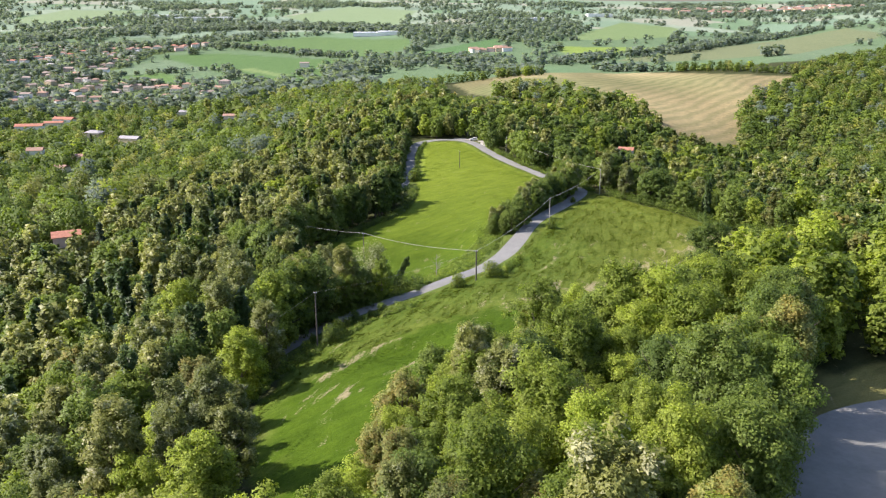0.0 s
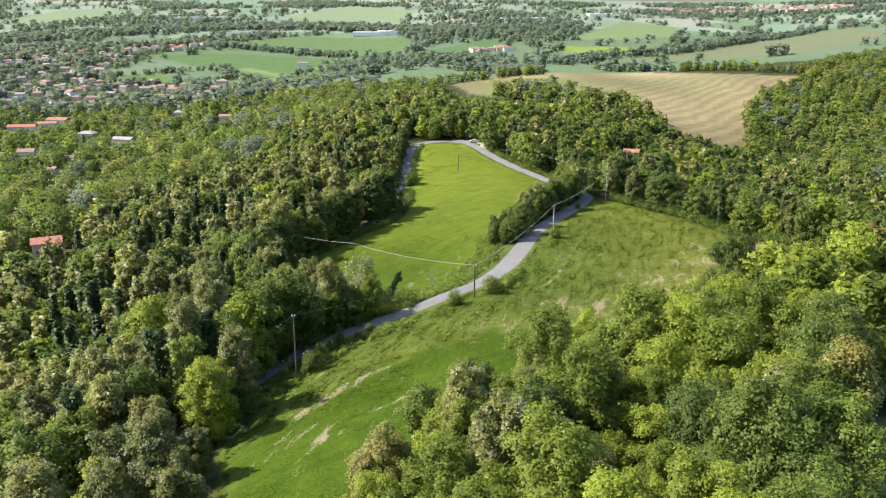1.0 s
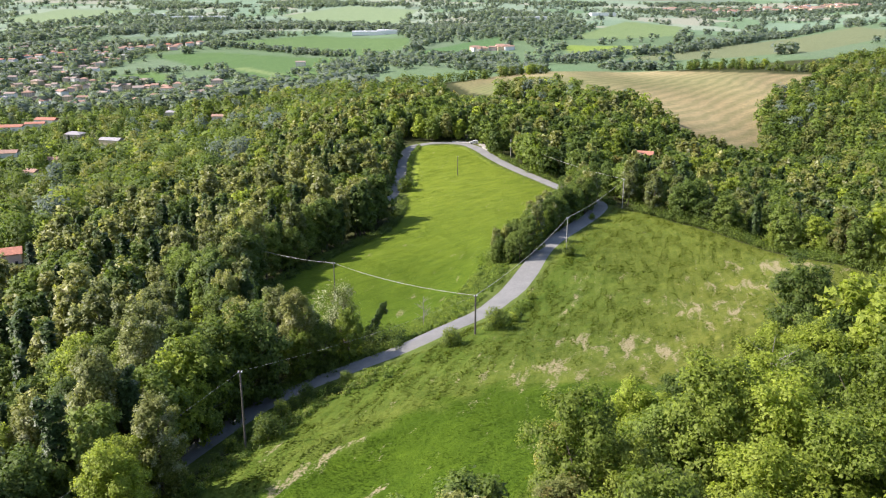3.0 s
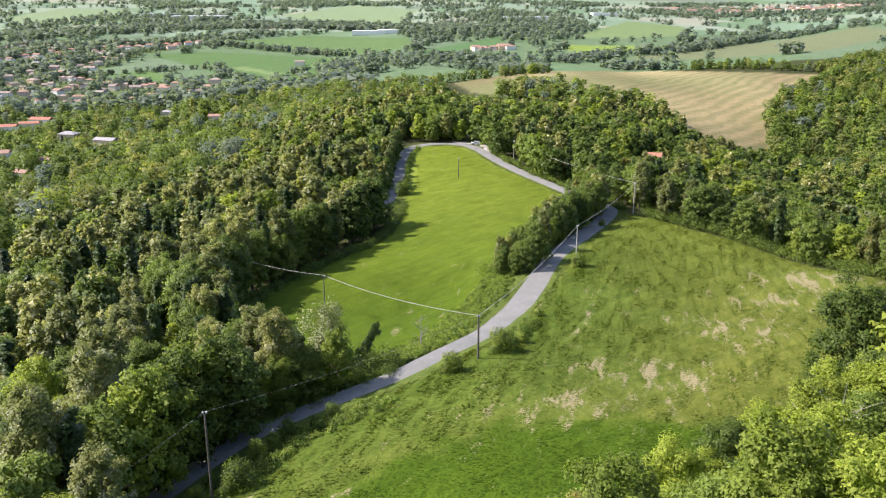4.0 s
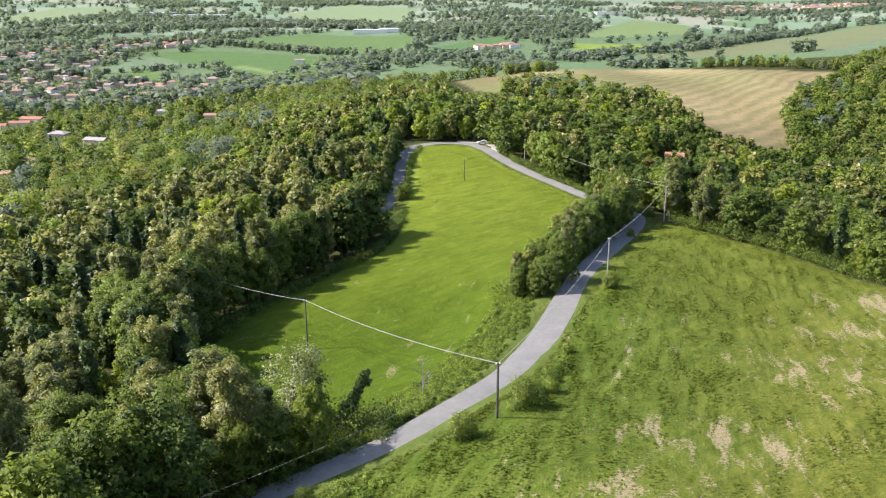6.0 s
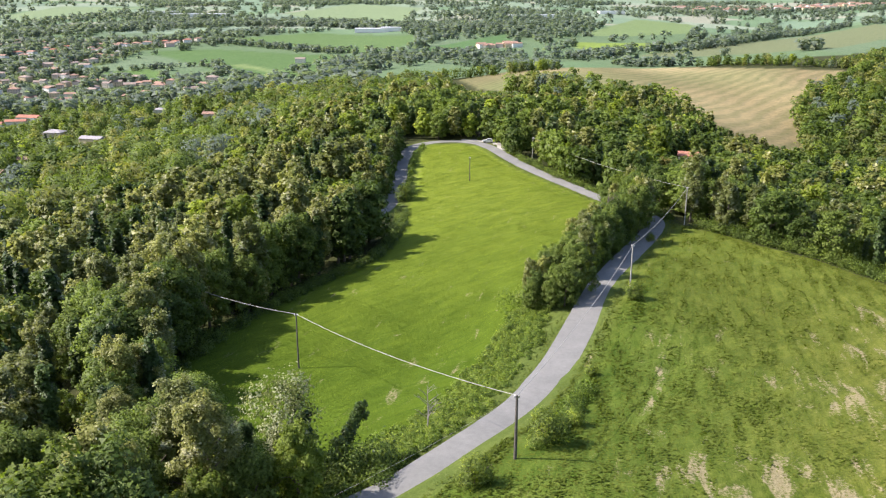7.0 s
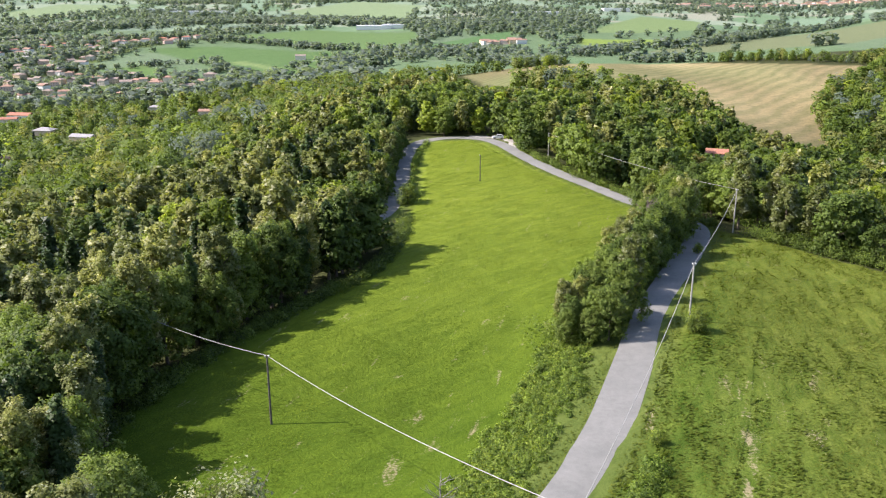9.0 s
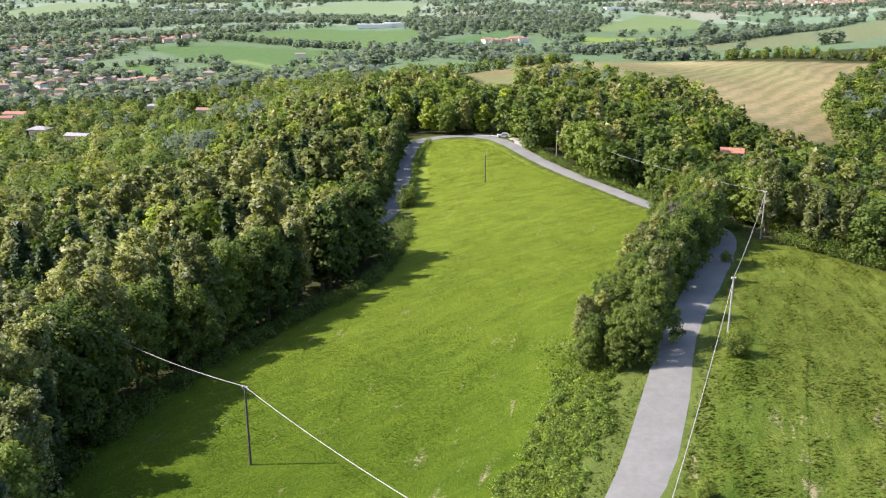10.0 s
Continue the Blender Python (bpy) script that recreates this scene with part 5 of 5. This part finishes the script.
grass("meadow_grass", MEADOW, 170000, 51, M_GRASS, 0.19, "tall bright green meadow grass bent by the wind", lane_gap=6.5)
grass("pasture_grass", PASTURE, 150000, 52, M_HAY, 0.24, "short patchy pasture grass", (LUSH,), True)
grass("pasture_tufts", PASTURE, 130000, 55, M_TUFT, 0.36, "dark green tufts of taller grass in the pasture", (LUSH,), True, 2.9, True)
grass("lush_grass", LUSH, 45000, 53, M_LUSH, 0.22, "vivid green young grass at the foot of the slope")
VERGE_LINE = smooth_line([(-14, 176), (-2.5, 184.5), (8, 200), (18, 223.3), (29.1, 253.1), (38.3, 275.7), (47.3, 297), (52.6, 312), (54.2, 325), (46.5, 352), (31, 390), (18, 427)], 6.0)
VERGE_SIDE = np.gradient(VERGE_LINE, axis=0)
VERGE_SIDE = np.stack([VERGE_SIDE[:, 1], -VERGE_SIDE[:, 0]], 1) / np.linalg.norm(VERGE_SIDE, axis=1)[:, None] * 6.0
VERGE = [tuple(p) for p in np.concatenate([VERGE_LINE + VERGE_SIDE, (VERGE_LINE - VERGE_SIDE)[::-1]])]
grass("verge_grass", VERGE, 42000, 54, M_HAY, 0.22, "rough green grass on the verges of the lane", (PASTURE,), True)


# ---- parked car and sign ----
M_CARPAINT = plain("white car paint", (0.85, 0.85, 0.84), 0.2, 0.6, scale=1.0, vary=0.04)
M_TYRE = plain("tyre rubber", (0.03, 0.03, 0.03), 0.85, 0.2, scale=5.0)
M_RIM = plain("alloy rim", (0.55, 0.55, 0.56), 0.3, 0.5, 0.9, scale=5.0, vary=0.1)
M_LAMPGLASS = plain("clear lamp glass", (0.6, 0.6, 0.62), 0.1, 0.6, scale=6.0, vary=0.05)
M_TAIL = plain("red lamp glass", (0.35, 0.02, 0.02), 0.15, 0.6, scale=6.0, vary=0.05)


def car(x, y, turn):
    ob = thing("car", pose(x, y, ground_z(x, y) + 0.08, 0, 0, turn), "small white hatchback car parked on the lay-by", "car")
    bm = bmesh.new()
    shape = [(-2.05, 0.35), (-2.1, 0.75), (-1.95, 1.0), (-0.9, 1.02), (-0.25, 1.0), (1.2, 0.98), (2.0, 0.92), (2.1, 0.7), (2.08, 0.32)]
    roof = [(-1.9, 1.0), (-1.55, 1.42), (-0.6, 1.5), (0.35, 1.44), (1.1, 0.98)]
    for prof, half, top in ((shape, 0.86, 0.86), (roof, 0.80, 0.62)):
        rows = []
        for s in (-1, 1):
            rows.append([bm.verts.new((px, s * (half if pz < 1.05 else top), pz)) for px, pz in prof])
        for k in range(len(prof) - 1):
            bm.faces.new((rows[0][k], rows[0][k + 1], rows[1][k + 1], rows[1][k]))
        bm.faces.new(rows[0][::-1])
        bm.faces.new(rows[1])
        bm.faces.new((rows[0][0], rows[1][0], rows[1][-1], rows[0][-1]))
    bmesh.ops.bevel(bm, geom=list(bm.edges), offset=0.04, segments=2, affect="EDGES")
    part("body", bm, M_CARPAINT, ob)
    for s in (-1, 1):
        for u0, u1, t0, t1 in ((-1.5, -0.62, -1.3, -0.62), (-0.52, 0.72, -0.52, 0.32)):
            bm = bmesh.new()
            vs = [bm.verts.new(v) for v in ((u0, s * 0.80, 1.05), (u1, s * 0.80, 1.05), (t1, s * 0.665, 1.38), (t0, s * 0.665, 1.38))]
            out = [bm.verts.new(v.co + Vector((0, s * 0.02, 0))) for v in vs]
            bm.faces.new(out if s < 0 else out[::-1])
            for i in range(4):
                bm.faces.new((vs[i], vs[(i + 1) % 4], out[(i + 1) % 4], out[i]))
            part("side_window", bm, M_GLASS, ob)
        for px, mat, nm in ((2.06, M_LAMPGLASS, "headlight"), (-2.06, M_TAIL, "tail_light")):
            bm = bmesh.new()
            box(bm, px - 0.06, s * 0.62 - 0.16, 0.66, px + 0.06, s * 0.62 + 0.16, 0.84, 0.02)
            part(nm, bm, mat, ob)
        for px in (-1.3, 1.3):
            bm = bmesh.new()
            tube(bm, [(px, s * 0.70, 0.31), (px, s * 0.89, 0.31)], [0.31, 0.31], 18)
            w = part("wheel", bm, M_TYRE, ob)
            bm = bmesh.new()
            tube(bm, [(px, s * 0.86, 0.31), (px, s * 0.905, 0.31)], [0.2, 0.17], 12)
            part("rim", bm, M_RIM, w)
    for u0, z0, u1, z1, nm in ((0.42, 1.40, 1.02, 1.03, "windscreen"), (-1.6, 1.38, -1.88, 1.05, "rear_window")):
        bm = bmesh.new()
        d = 0.03 if u1 > u0 else -0.03
        a = [bm.verts.new(v) for v in ((u0 + d, -0.58, z0 + 0.02), (u1 + d, -0.72, z1 + 0.02), (u1 + d, 0.72, z1 + 0.02), (u0 + d, 0.58, z0 + 0.02))]
        c = [bm.verts.new(v.co - Vector((d, 0, 0.02))) for v in a]
        bm.faces.new(a)
        for i in range(4):
            bm.faces.new((a[i], c[i], c[(i + 1) % 4], a[(i + 1) % 4]))
        part(nm, bm, M_GLASS, ob)
    return ob


car(16.4, 442.5, 185)


# ---- lay-by, sapling and brush ----
ribbon("pavement", smooth_line([(20.5, 425), (21.5, 433), (19.5, 441), (14, 446.5), (6, 449)], 1.0), 4.0, M_CONCRETE, "pale gravel lay-by beside the lane", 0.05)
bare_tree(13.2, 447.5, 3.6, 6, M_POLE, "slim sapling stem beside the parked car")
plant("shrub", 13.2, 447.5, 0.62, 2, 0, 0, 1.0, 0.0, "young bright shrub round a sapling stem", "shrubs by the lane")


def brush_pile(x, y):
    rng = random.Random(3)
    ob = thing("brush_pile", pose(x, y, ground_z(x, y) - 0.1), "heap of dry russet cut branches beside the lane", "brush pile")
    for k in range(46):
        bm = bmesh.new()
        a, r = rng.uniform(0, 6.28), rng.uniform(0, 1)
        p = Vector((math.cos(a) * r * 3.2, math.sin(a) * r * 1.3, 0.15 + (1 - r) * 1.0 * rng.random()))
        d = Vector((rng.uniform(-1, 1), rng.uniform(-1, 1), rng.uniform(-0.1, 0.4))).normalized() * rng.uniform(0.8, 1.6)
        tube(bm, [p - d, p, p + d], [0.05, 0.06, 0.02], 4)
        part("branch", bm, M_BRUSH, ob)
    return ob


M_BRUSH = plain("dry brushwood", (0.33, 0.20, 0.13), 0.95, 0.1, scale=2.0)
brush_pile(59, 333)
